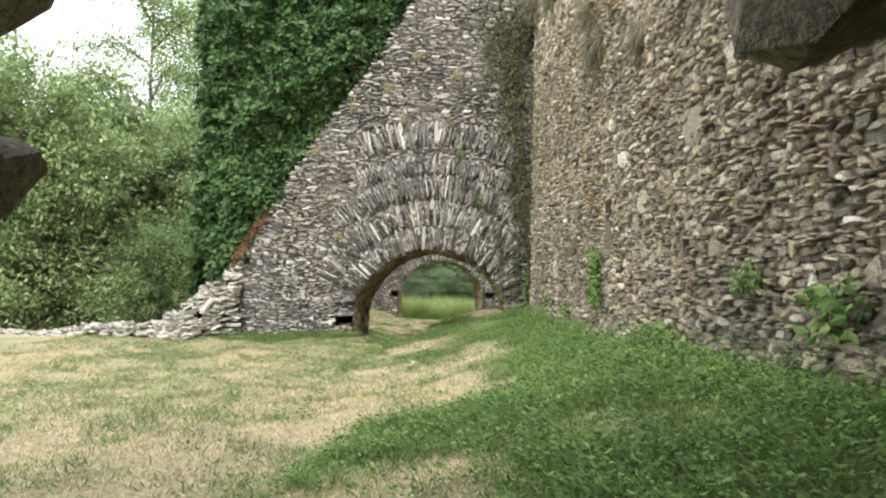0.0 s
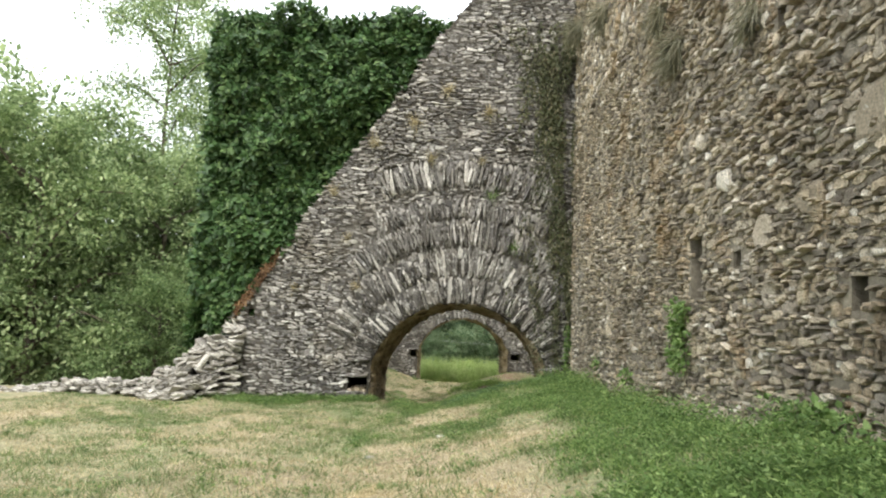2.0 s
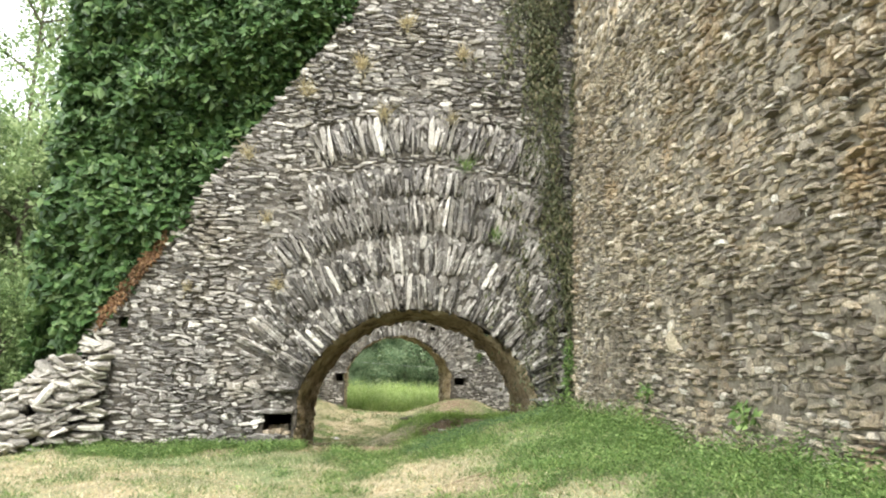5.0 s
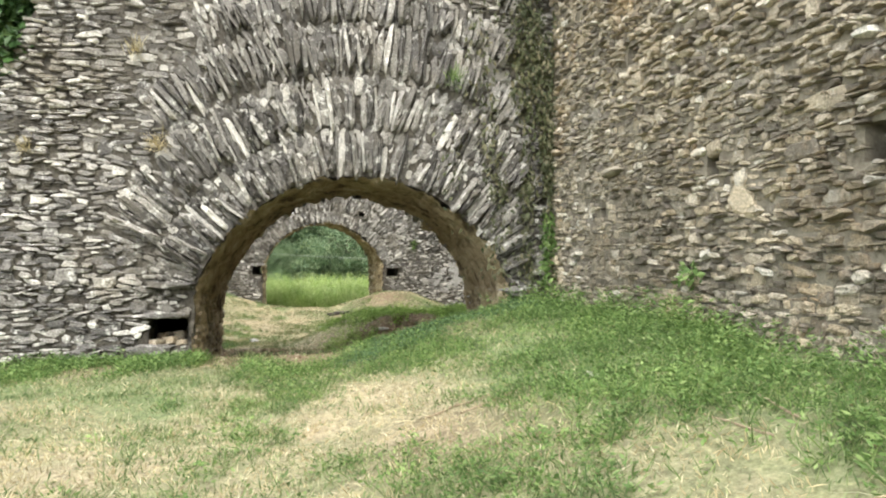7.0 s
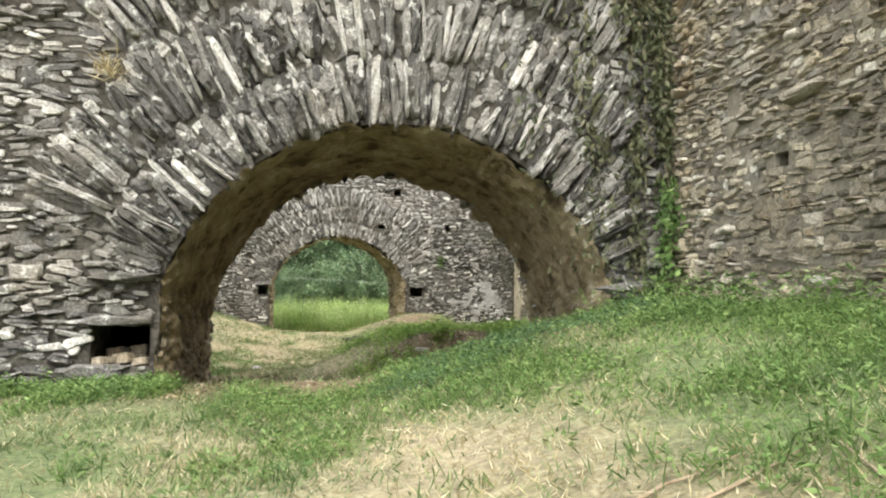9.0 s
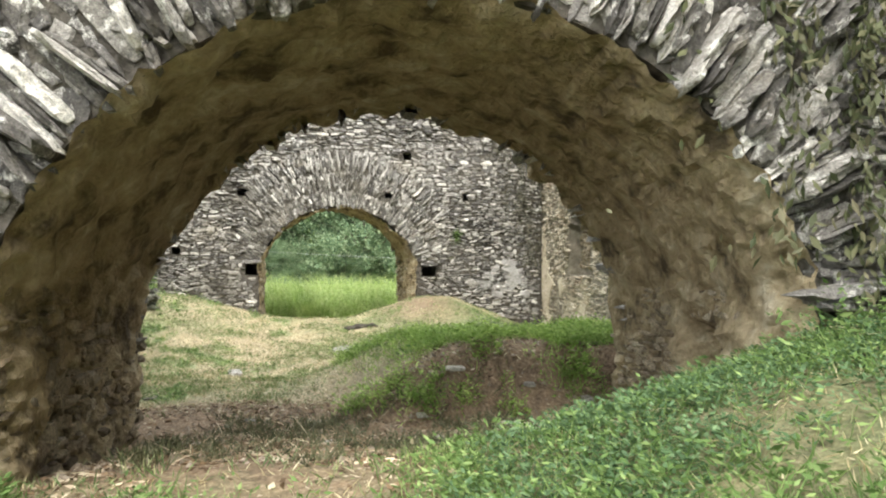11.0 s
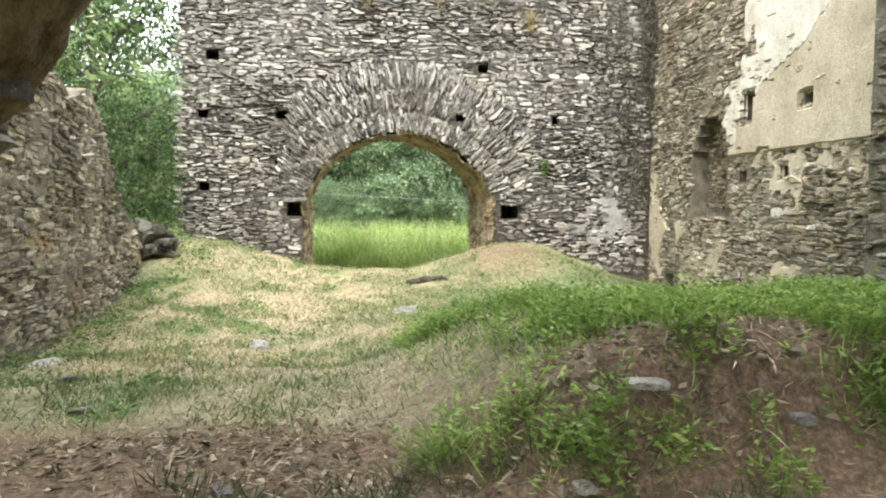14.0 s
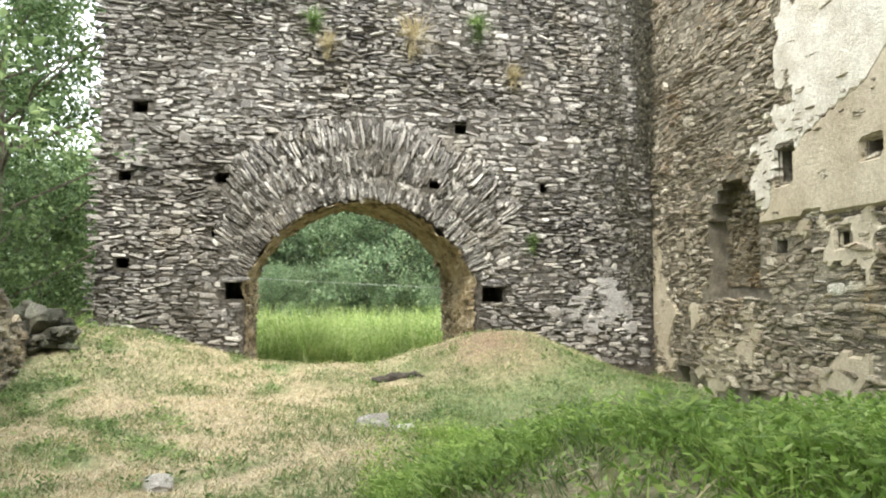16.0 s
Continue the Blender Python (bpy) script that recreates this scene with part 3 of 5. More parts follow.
RINGS_1 = ((2.5, 3.2, -1.25, 1.2), (3.22, 4.0, -1.12, 0.9), (4.08, 4.8, -0.74, 0.6), (4.84, 5.4, -0.5, 0.46), (5.7, 6.5, -0.4, 0.42))
wall_1 = cross_wall("wall_1", "ruined grey schist cross wall with round archway and raking broken edge", FACE_1, -6.9, 6.4, top_1, ARCH_1, HOLES_1, Y1B - Y1, RINGS_1, 11, -1.3, 12.5, 300, CORE_1, ledges=((-2.98, 1.03, 0.36, 0.045, 0.02, 0.16), (-3.25, 0.12, 0.3, 0.07, -0.1, 0.1), (2.2, 1.0, 0.3, 0.05, 0.1, 0.13)))
barrel("vault", FACE_1, ARCH_1, REAR_1, Y1B - Y1, wall_1, 2.0, (1.4, 0.46))
RINGS_2 = ((2.42, 2.9, -1.25, 1.2), (2.95, 3.45, -1.1, 1.2), (3.5, 4.1, -0.85, 0.95))
wall_2 = cross_wall("wall_2", "tall grey schist cross wall with round archway and putlog holes", FACE_2, -5.35, XB, top_2, ARCH_2, HOLES_2, Y2B - Y2, RINGS_2, 12, -1.9, 9.0, 300, CORE_2, ((0.035, 0.1), (0.01, 0.07)))
barrel("vault", FACE_2, ARCH_2, REAR_2, Y2B - Y2, wall_2, 7.0)


PROUD_SLABS = ((9.55, 2.98, 0.26, 0.2, 0.05, 0.05), (9.38, 2.36, 0.16, 0.17, 0.5, 0.06), (9.19, 2.03, 0.14, 0.18, 0.1, 0.05), (10.46, 3.69, 0.13, 0.12, 0.3, 0.12), (8.6, 3.1, 0.3, 0.16, 0.0, 0.05), (11.9, 4.4, 0.22, 0.12, 0.2, 0.06), (13.4, 4.0, 0.2, 0.13, -0.1, 0.05), (7.6, 3.6, 0.24, 0.2, 0.1, 0.05), (16.9, 2.05, 0.2, 0.14, 0.1, 0.05), (6.9, 2.3, 0.2, 0.15, 0.1, 0.05), (19.57, 2.6, 0.27, 0.055, -0.12, 0.12), (12.6, 2.85, 0.2, 0.08, 0.1, 0.05), (15.9, 2.75, 0.22, 0.09, 0.15, 0.05), (16.1, 2.4, 0.2, 0.08, -0.1, 0.06), (14.2, 3.2, 0.3, 0.09, 0.05, 0.05), (18.0, 2.2, 0.25, 0.07, 0.0, 0.05))


def side_wall(name, label, face, u0, u1, foot, top, holes, thickness, seed, mortar, material, single_material, z_top, near_u, skip=None, **kw):
    r = np.random.default_rng(seed)
    root = tagged(new(name), label, "wall", kind="structure")
    bm = bmesh.new()
    wall_cells(bm, face, columns(u0, u1, 0.25, foot, top, None, holes), 0.0, 0.6)
    part("face_core", bm, mortar, root)
    bm = bmesh.new()
    wall_cells(bm, face, columns(u0, u1, 0.25, foot, top), 0.6, thickness)
    part("core", bm, mortar, root)

    def inside(u, z, w, h):
        if u - w < u0 - 0.05 or u + w > u1 + 0.03 or z + h > top(u) or not not_in(holes, u, z, w, h):
            return False
        return not (skip and skip(u, z))
    stones = coursed(r, max(u0, 3.0), u1, foot + 0.7, z_top, inside, **kw)
    near = [s for s in stones if near_u[0] < s[0] < near_u[1] and near_u[2] < s[1] < near_u[3]][:300]
    stones += [s for s in PROUD_SLABS if name == "wall_3"]
    chosen = set(near)
    v, f = stone_geometry(face, [s for s in stones if s not in chosen], r)
    tagged(mesh_object("stones", v, f, material, root), kind="stuff")
    slab_objects("stone", face, near, r, single_material, root)
    return root


HOLES_A = ((11.4, 11.85, 2.4, 3.2), (10.17, 10.39, 2.68, 2.86), (7.79, 8.02, 2.12, 2.39), (15.33, 15.52, 2.22, 2.5), (17.3, 17.5, 2.33, 2.53), (18.98, 19.25, 3.87, 4.1), (19.8, 19.98, 2.03, 2.16), (9.0, 9.2, 4.9, 5.15), (14.2, 14.4, 5.2, 5.45))
wall_a = side_wall("wall_3", "long tan schist rubble wall rising from green weeds", FACE_A, -3.0, Y1, -0.6, top_a, HOLES_A, 1.2, 21, tan_mortar, tan_stone, tan_single, 12.0, (13.5, 20, 0.9, 2.4), height=(0.03, 0.09), length=(0.08, 0.3), proud=(0.008, 0.065), swell=0.04, upper=7.5)
NICHE = [(35.95 + a, 35.95 + b, 0.75, 2.5 + h) for a, b, h in ((-0.78, -0.66, -0.35), (-0.66, -0.5, -0.05), (-0.5, -0.3, 0.18), (-0.3, 0.3, 0.3), (0.3, 0.5, 0.18), (0.5, 0.66, -0.05), (0.66, 0.78, -0.35))]
HOLES_B = (*NICHE, (34.28, 34.66, 2.53, 3.05), (32.55, 32.8, 2.6, 2.82), (37.5, 38.0, -1.05, -0.6), (34.5, 34.76, 1.43, 1.64), (33.2, 33.4, 1.45, 1.65), (35.0, 35.2, 0.75, 0.95))
wall_b = side_wall("wall_4", "courtyard wall of rubble with remains of cream plaster and a blind niche", FACE_B, 27.0, Y2, -1.6, top_2, HOLES_B, 1.0, 22, tan_mortar, lime_rubble, tan_single, 9.0, (30, 34, 0.2, 1.4))
FACE_P = Face((3.75, 0, 0), (0, 1, 0), (1, 0, 0))
pier = side_wall("wall_5", "projecting pier of tan rubble beside the courtyard", FACE_P, Y1B, 28.1, -1.2, lambda u: 4.6 + 0.3 * wob(u, 0, 1.1, 6), (), 3.2, 23, tan_mortar, tan_stone, tan_single, 6.0, (26, 28, 0.2, 1.4))
LA, LB = np.array((-4.35, 24.6, 0)), np.array((-5.45, 37.4, 0))
LU = (LB - LA) / np.linalg.norm(LB - LA)
FACE_L = Face(LA, LU, (-LU[1], LU[0], 0))


def top_l(u):
    return float(np.interp(u, (0, 6, 8.75, 9.3, 10.3, 11.2, 11.95, 12.9), (2.4, 2.4, 2.55, 2.2, 1.0, 0.5, 0.0, -0.25))) + 0.3 * wob(u, 0, 1.3, 2) + 0.15 * wob(u, 0, 4.0, 7)


wall_l = side_wall("wall_6", "broken rubble wall of grey and tan stones", FACE_L, 0.0, 12.85, -1.6, top_l, (), 0.8, 24, tan_mortar, tan_stone, tan_single, 5.0, (4, 10, 0, 1.2))


# rubble filling the blind niche
FACE_N = Face((XB + 0.36, 0, 0), (0, 1, 0), (1, 0, 0))
bm = bmesh.new()
wall_cells(bm, FACE_N, [(35.1, 36.8, ((0.7, 2.85, 0.7, 2.85),))], 0.0, 0.2)
part("niche_back", bm, tan_mortar, wall_b)
nrng = np.random.default_rng(61)
v, f = stone_geometry(FACE_N, coursed(nrng, 35.1, 36.8, 0.75, 2.75, lambda u, z, w, h: 35.1 < u - w and u + w < 36.8, height=(0.04, 0.1), length=(0.12, 0.3), proud=(0.01, 0.06)), nrng)
tagged(mesh_object("niche_stones", v, f, vault_stone, wall_b), kind="stuff")


# ---- plaster remains ----
def plaster_patch(name, face, u0, u1, z0, z1, mask, material, parent, label, lift=0.05, cell=0.07):
    """A skin of plaster with a broken outline: its rim dips into the wall."""
    us, zs = np.arange(u0, u1 + cell, cell), np.arange(z0, z1 + cell, cell)
    on = np.array([[mask(u, z) for u in us] for z in zs])
    ids, verts, faces = {}, [], []

    def vert(j, i):
        if (j, i) not in ids:
            solid = on[j, i]
            dep = -(lift + 0.02 * wob(us[i], zs[j], 1.5, 6)) if solid else 0.05
            ids[(j, i)] = len(verts)
            verts.append(face.at(us[i] + 0.02 * wob(us[i], zs[j], 9, 1), zs[j] + 0.02 * wob(us[i], zs[j], 9, 2), dep).tolist())
        return ids[(j, i)]
    for j in range(len(zs) - 1):
        for i in range(len(us) - 1):
            if on[j:j + 2, i:i + 2].any():
                q = (vert(j, i), vert(j, i + 1), vert(j + 1, i + 1), vert(j + 1, i))
                faces.append(q[::-1] if face.flip else q)
    return mesh_object(name, verts, faces, material, parent, label)


def in_holes(u, z, holes):
    return any(a - 0.04 < u < b + 0.04 and c - 0.04 < z < d + 0.04 for a, b, c, d in holes)


plaster_white = rough_material("weathered_white_plaster", ((0.3, (0.5, 0.45, 0.35)), (0.6, (0.8, 0.76, 0.66))), 2.2, 0.03, 22)
plaster_grey = rough_material("grey_lichened_plaster", ((0.3, (0.24, 0.23, 0.22)), (0.7, (0.5, 0.49, 0.47))), 2.5, 0.03, 20)


def cream_mask(u, z):
    edge = 0.45 * wob(u, z, 0.9, 3) + 0.3 * wob(u, z, 3.0, 4)
    return (u + 0.55 * (z - 2) < 35.2 + edge * 1.6) and z > 1.95 + edge * 0.15 and not in_holes(u, z, HOLES_B) and z < 3.6 - 0.55 * (u - 33.0) + edge * 0.3


def white_mask(u, z):
    edge = 0.45 * wob(u, z, 0.9, 13) + 0.45 * wob(u, z, 3.0, 14)
    return (u + 0.4 * (z - 2) < 35.6 + edge * 2.0) and z > 2.0 + edge * 0.4 and not in_holes(u, z, HOLES_B) and not cream_mask(u, z)


plaster_patch("plaster", FACE_B, 28.2, 36.8, 1.4, 8.5, cream_mask, wall_plaster, wall_b, "cream plaster with a broken edge", 0.085)
plaster_patch("plaster", FACE_B, 28.2, 36.8, 1.4, 8.5, white_mask, plaster_white, wall_b, "white lime coat", 0.06)


def low_mask(u, z):
    return wob(u, z, 0.8, 21) + 0.5 * wob(u, z, 3, 22) > 0.12 + 0.12 * abs(z - 0.6) and not in_holes(u, z, HOLES_B)


plaster_patch("plaster", FACE_B, 28.2, 38.9, -1.2, 2.4, low_mask, wall_plaster, wall_b, "", 0.045)


def corner_mask(u, z):
    return 0.9 - ((u - 4.9) / 1.0) ** 2 - ((z - 0.5) / 0.9) ** 2 + 1.5 * wob(u, z, 1.9, 31) + 1.3 * wob(u, z, 6, 32) > 0.55


plaster_patch("plaster", FACE_2, 3.4, 6.1, -1.0, 2.2, corner_mask, plaster_grey, wall_2, "pale grey crust of old plaster", 0.04, 0.05)


def patch_a(u, z):
    return wob(u, z * 0.8, 0.9, 41) + 0.7 * wob(u, z, 3.6, 42) > 0.58 and not in_holes(u, z, HOLES_A)


plaster_patch("plaster", FACE_A, 3.0, 21.6, 1.0, 7.5, patch_a, tan_mortar, wall_a, "smeared lime mortar", 0.022, 0.09)


# ---- loose stones and rubble ----
def rock_mesh(name, seed, material, flat=0.5):
    bm = bmesh.new()
    bmesh.ops.create_icosphere(bm, subdivisions=2, radius=1.0)
    for v in bm.verts:
        n = noise.noise(v.co * 0.9 + Vector((seed * 3.1, 0, 0))) * 0.6 + noise.noise(v.co * 2.4 + Vector((0, seed * 2.3, 0))) * 0.4
        c = v.co * (1 + n)
        q = Vector([math.copysign(min(abs(a), 0.72), a) for a in c])
        v.co = Vector((q.x, q.y, q.z * flat))
    me = bpy.data.meshes.new(name)
    bm.to_mesh(me)
    bm.free()
    me.materials.append(material)
    return me


pale_single = stone_material("pale_rubble", PALE, (0.66, 0.64, 0.58), single=True, stain=(0.16, 0.15, 0.13))
ROCKS = [rock_mesh("rubble_stone", i, pale_single, 0.45 + 0.1 * (i % 3)) for i in range(8)]
DARK_ROCKS = [rock_mesh("arch_stone", i + 20, tan_single, 0.6) for i in range(4)]
rng = np.random.default_rng(77)
low_wall = tagged(new("low_wall"), "ruined low wall of pale tumbled stones at the turf's edge", "wall", kind="structure")
bm = bmesh.new()
LOW = Face((0, 21.35, 0), (1, 0, 0), (0, 1, 0))


def low_top(u):
    return float(np.interp(u, (-30, -14.9, -10.8, -9.2, -8.5, -7.6, -7.3, -6.5, -6.25), (-1.2, -0.58, 0.22, 0.28, 0.4, 1.0, 1.4, 1.9, 2.3))) + 0.06 * wob(u, 0, 2, 3)


wall_cells(bm, LOW, columns(-28.0, -6.9, 0.3, -2.0, lambda u: low_top(u) - 0.12), 0.2, 0.5)
part("core", bm, grey_mortar, low_wall)
far_v, far_f = [], []
for i in range(900):
    near_heap = i < 300
    u = -6.3 - (2.3 * rng.random() ** 1.3 if near_heap else 0.3 + 11.0 * rng.random() ** 1.2)
    t = low_top(u) - 0.05
    g = float(ground_z(u, 20.9))
    f = rng.random() ** 0.75
    high = max(t - g, 0.05)
    blend = float(smooth01((u + 7.3) / 0.9))
    size = rng.uniform(0.07, 0.2) * (1.0 if u > -8.2 else 0.85)
    m = pose(u, 21.5 + 0.28 * blend - (1 - f) * min(0.7, 0.75 * high) * (1 - 0.6 * blend) + (rng.uniform(0, 0.35) if f > 0.85 else rng.uniform(-0.08, 0.08)), g + high * f, rng.normal(0, 14), rng.normal(0, 18), rng.normal(0, 40) + 180 * (i % 2)) @ Matrix.Diagonal((size * rng.uniform(1.1, 1.9), size * 1.1, size * rng.uniform(0.4, 0.8), 1))
    shape = ROCKS[i % 8]
    if near_heap:
        ob = new("rubble_stone", shape)
        ob.parent = low_wall
        ob.matrix_world = m
    else:
        first = len(far_v)
        far_v += [tuple(m @ q.co) for q in shape.vertices]
        far_f += [tuple(first + k for k in p.vertices) for p in shape.polygons]
tagged(mesh_object("rubble", far_v, far_f, pale_stone, low_wall), kind="stuff")

# stub of tumbled stones beyond the end of the broken wall
# stone colour taken down to carry the shadow by the wall's edge
shaded_single = stone_material("shaded_dark_stone", ((0.0, (0.03, 0.03, 0.024)), (0.6, (0.08, 0.08, 0.062)), (1.0, (0.17, 0.165, 0.14))), (0.2, 0.21, 0.15), single=True)
SHADED_ROCKS = [rock_mesh("rubble_stone", i + 40, shaded_single, 0.6) for i in range(4)]
stub = tagged(new("rubble_heap"), "heap of tumbled stones by the wall's end, darkened for shade", "rubble")
for i in range(34):
    a, f = rng.uniform(-5.65, -4.75), rng.random()
    y, sz = 36.75 + rng.uniform(-0.25, 0.25), rng.uniform(0.12, 0.26)
    g = float(ground_z(a, y))
    ob = new("rubble_stone", SHADED_ROCKS[i % 4])
    ob.parent = stub
    ob.matrix_world = pose(a, y, g + f * 0.62 * min(1.0, (-4.65 - a) / 0.5), rng.normal(0, 14), rng.normal(0, 18), rng.uniform(0, 360)) @ Matrix.Diagonal((sz * 1.4, sz * 1.1, sz * 0.8, 1))

# doorway in the wall behind the first steps
wall_0 = tagged(new("wall_7"), "thick rubble wall with a narrow broken doorway", "wall", kind="structure")
FACE_0 = Face((0, 0.62, 0), (1, 0, 0), (0, 1, 0))
bm = bmesh.new()
wall_cells(bm, FACE_0, columns(-6.0, XA, 0.3, -0.6, lambda u: 6.0, (0.02, 1.02, 2.25, 3.15)), 0.0, 0.78)
part("core", bm, grey_mortar, wall_0)
for x, y, z, s in ((0.86, 1.3, 2.6, 0.36), (1.12, 1.3, 2.5, 0.34), (0.78, 1.2, 2.75, 0.34), (1.0, 1.1, 2.75, 0.34), (-0.9, 1.32, 2.5, 0.21), (-0.97, 1.3, 2.62, 0.24), (-0.97, 1.2, 2.8, 0.28), (-0.92, 1.33, 2.1, 0.15), (-1.05, 1.33, 2.12, 0.2), (-1.12, 1.35, 1.8, 0.16), (-0.6, 1.2, 3.0, 0.25), (1.2, 1.3, 2.25, 0.16)):
    ob = new("arch_stone", DARK_ROCKS[int(abs(x) * 50) % 4])
    ob.parent = wall_0
    ob.matrix_world = pose(x, y, z, rng.uniform(-30, 30), rng.uniform(-40, 40), rng.uniform(0, 360)) @ Matrix.Diagonal((s, s, s, 1))

# two flat unseen sides that close the room behind the walk
back_core = tagged(new("wall_8"), "plain rubble wall closing the passage behind", "wall", kind="structure")
bm = bmesh.new()
wall_cells(bm, Face((0, -4.0, 0), (1, 0, 0), (0, 1, 0)), columns(-6.0, XA, 0.8, -0.6, lambda u: 6.0), 0.0, 0.6)
part("core", bm, grey_mortar, back_core)
# side wall added out of view, to darken the doorway stones
bm = bmesh.new()
wall_cells(bm, Face((-2.6, 0, 0), (0, 1, 0), (-1, 0, 0)), columns(-3.4, 0.62, 0.8, -0.6, lambda u: 3.5), 0.0, 0.6)
shade_side = tagged(new("wall_9"), "plain unseen side wall added to shade the entrance", "wall", kind="structure")
part("core", bm, grey_mortar, shade_side)
# slab added out of view, keeps sky light off the doorway stones
bm = bmesh.new()
wall_cells(bm, Face((0, -4.0, 0), (1, 0, 0), (0, 1, 0)), [(-3.2, XA, ((3.5, 3.8, 3.5, 3.8),))], 0.0, 5.2)
tagged(part("ceiling", bm, vault_plaster, None), "low unseen stained slab added to shade the entrance doorway", "ceiling", kind="structure")

for x, dy, z, sz in ((-3.2, 0.1, 0.2, 0.12), (-3.0, 0.22, 0.22, 0.14), (-2.84, 0.12, 0.2, 0.1), (-3.1, 0.4, 0.26, 0.14), (-2.9, 0.45, 0.28, 0.14)):
    ob = new("rubble_stone", DARK_ROCKS[int(-x * 40) % 4])
    ob.parent = wall_1
    ob.matrix_world = pose(x, Y1 + dy, z, 8, -6, 40 * x) @ Matrix.Diagonal((sz * 1.3, sz, sz * 0.9, 1))

LOOSE = (("flat_stone", 0.9, 24.35, 0.3, 0.22, 0.1), ("flat_stone", -2.3, 31.2, 0.24, 0.16, 0.12), ("flat_stone", -0.3, 33.7, 0.42, 0.3, 0.13), ("flat_stone", 0.05, 33.3, 0.26, 0.18, 0.1), ("flat_stone", 1.5, 31.9, 0.16, 0.12, 0.12),
         ("flat_stone", 1.2, 31.6, 0.14, 0.12, 0.14), ("flat_stone", -4.3, 29.7, 0.3, 0.2, 0.12), ("flat_stone", -3.5, 28.3, 0.2, 0.14, 0.1), ("flat_stone", -1.2, 29.9, 0.12, 0.1, 0.08),
         ("flat_stone", -1.55, 13.0, 0.1, 0.07, 0.06), ("flat_stone", -0.55, 14.6, 0.09, 0.07, 0.05), ("flat_stone", 1.1, 16.6, 0.1, 0.06, 0.05),
         ("flat_stone", -2.0, 24.2, 0.12, 0.1, 0.07), ("flat_stone", 0.1, 24.1, 0.07, 0.05, 0.05), ("flat_stone", 1.9, 30.2, 0.1, 0.08, 0.08), ("flat_stone", -2.9, 27.0, 0.1, 0.08, 0.06), ("flat_stone", 0.5, 25.35, 0.14, 0.1, 0.08), ("flat_stone", 1.3, 25.3, 0.1, 0.08, 0.07), ("flat_stone", 1.9, 25.15, 0.12, 0.08, 0.07), ("flat_stone", 2.5, 25.4, 0.09, 0.08, 0.06), ("flat_stone", 0.1, 25.1, 0.1, 0.07, 0.05), ("flat_stone", -1.6, 25.3, 0.08, 0.06, 0.05), ("flat_stone", -0.9, 23.6, 0.06, 0.05, 0.04))
for i, (n, x, y, a, b, h) in enumerate(LOOSE):
    ob = tagged(new(n, ROCKS[i % 8]), "pale flat stone lying in the grass", "stone", "loose stones in the grass")
    ob.matrix_world = pose(x, y, float(ground_z(x, y)) + 0.012, rng.normal(0, 5), rng.normal(0, 5), rng.uniform(0, 360)) @ Matrix.Diagonal((a * 1.05, b * 1.05, h * 0.95, 1))


# ---- plants ----
def cards(c, d, up, length, width, fold=0.25):
    """Leaf blades: four-cornered, folded along the middle rib."""
    d = d / np.linalg.norm(d, axis=1, keepdims=True)
    s = np.cross(d, up)
    s = s / (np.linalg.norm(s, axis=1, keepdims=True) + 1e-9)
    n = np.cross(s, d)
    L, W = np.asarray(length)[:, None], np.asarray(width)[:, None]
    v = np.stack((c, c + d * L * 0.45 + s * W * 0.5 - n * W * fold, c + d * L - n * L * 0.12, c + d * L * 0.45 - s * W * 0.5 - n * W * fold), 1)
    return v.reshape(-1, 3)


def quad_faces(k):
    return np.arange(4 * k).reshape(k, 4).tolist()


def leaf_object(name, verts, material, parent=None):
    return mesh_object(name, verts.tolist(), quad_faces(len(verts) // 4), material, parent)


def blob_leaves(rng, centers, radii, per, size, spread_up=0.35):
    """Leaves round many twig ends."""
    c = np.repeat(centers, per, 0)
    k = len(c)
    off = rng.normal(0, 1, (k, 3))
    off /= np.linalg.norm(off, axis=1, keepdims=True)
    r = np.repeat(radii, per)[:, None] * rng.random((k, 1)) ** 0.5
    d = off + rng.normal(0, 0.5, (k, 3)) + np.array((0, 0, spread_up - 0.5))
    up = np.array((0, 0, 1.0)) + rng.normal(0, 0.45, (k, 3)) + 0.5 * off
    L = size * rng.uniform(0.6, 1.3, k)
    return cards(c + off * r * np.array((1, 1, 0.75)), d, up, L, L * rng.uniform(0.45, 0.7, k))


def tube(bm, pts, radii, sides=7):
    rings = []
    for i, p in enumerate(pts):
        a = (pts[min(i + 1, len(pts) - 1)] - pts[max(i - 1, 0)]).normalized()
        x = a.orthogonal().normalized()
        y = a.cross(x)
        rings.append([bm.verts.new(p + (x * math.cos(t) + y * math.sin(t)) * radii[i]) for t in (2 * math.pi * j / sides for j in range(sides))])
    for a, b in zip(rings, rings[1:]):
        for j in range(sides):
            bm.faces.new((a[j], a[(j + 1) % sides], b[(j + 1) % sides], b[j]))
    bm.faces.new(rings[0][::-1]), bm.faces.new(rings[-1])


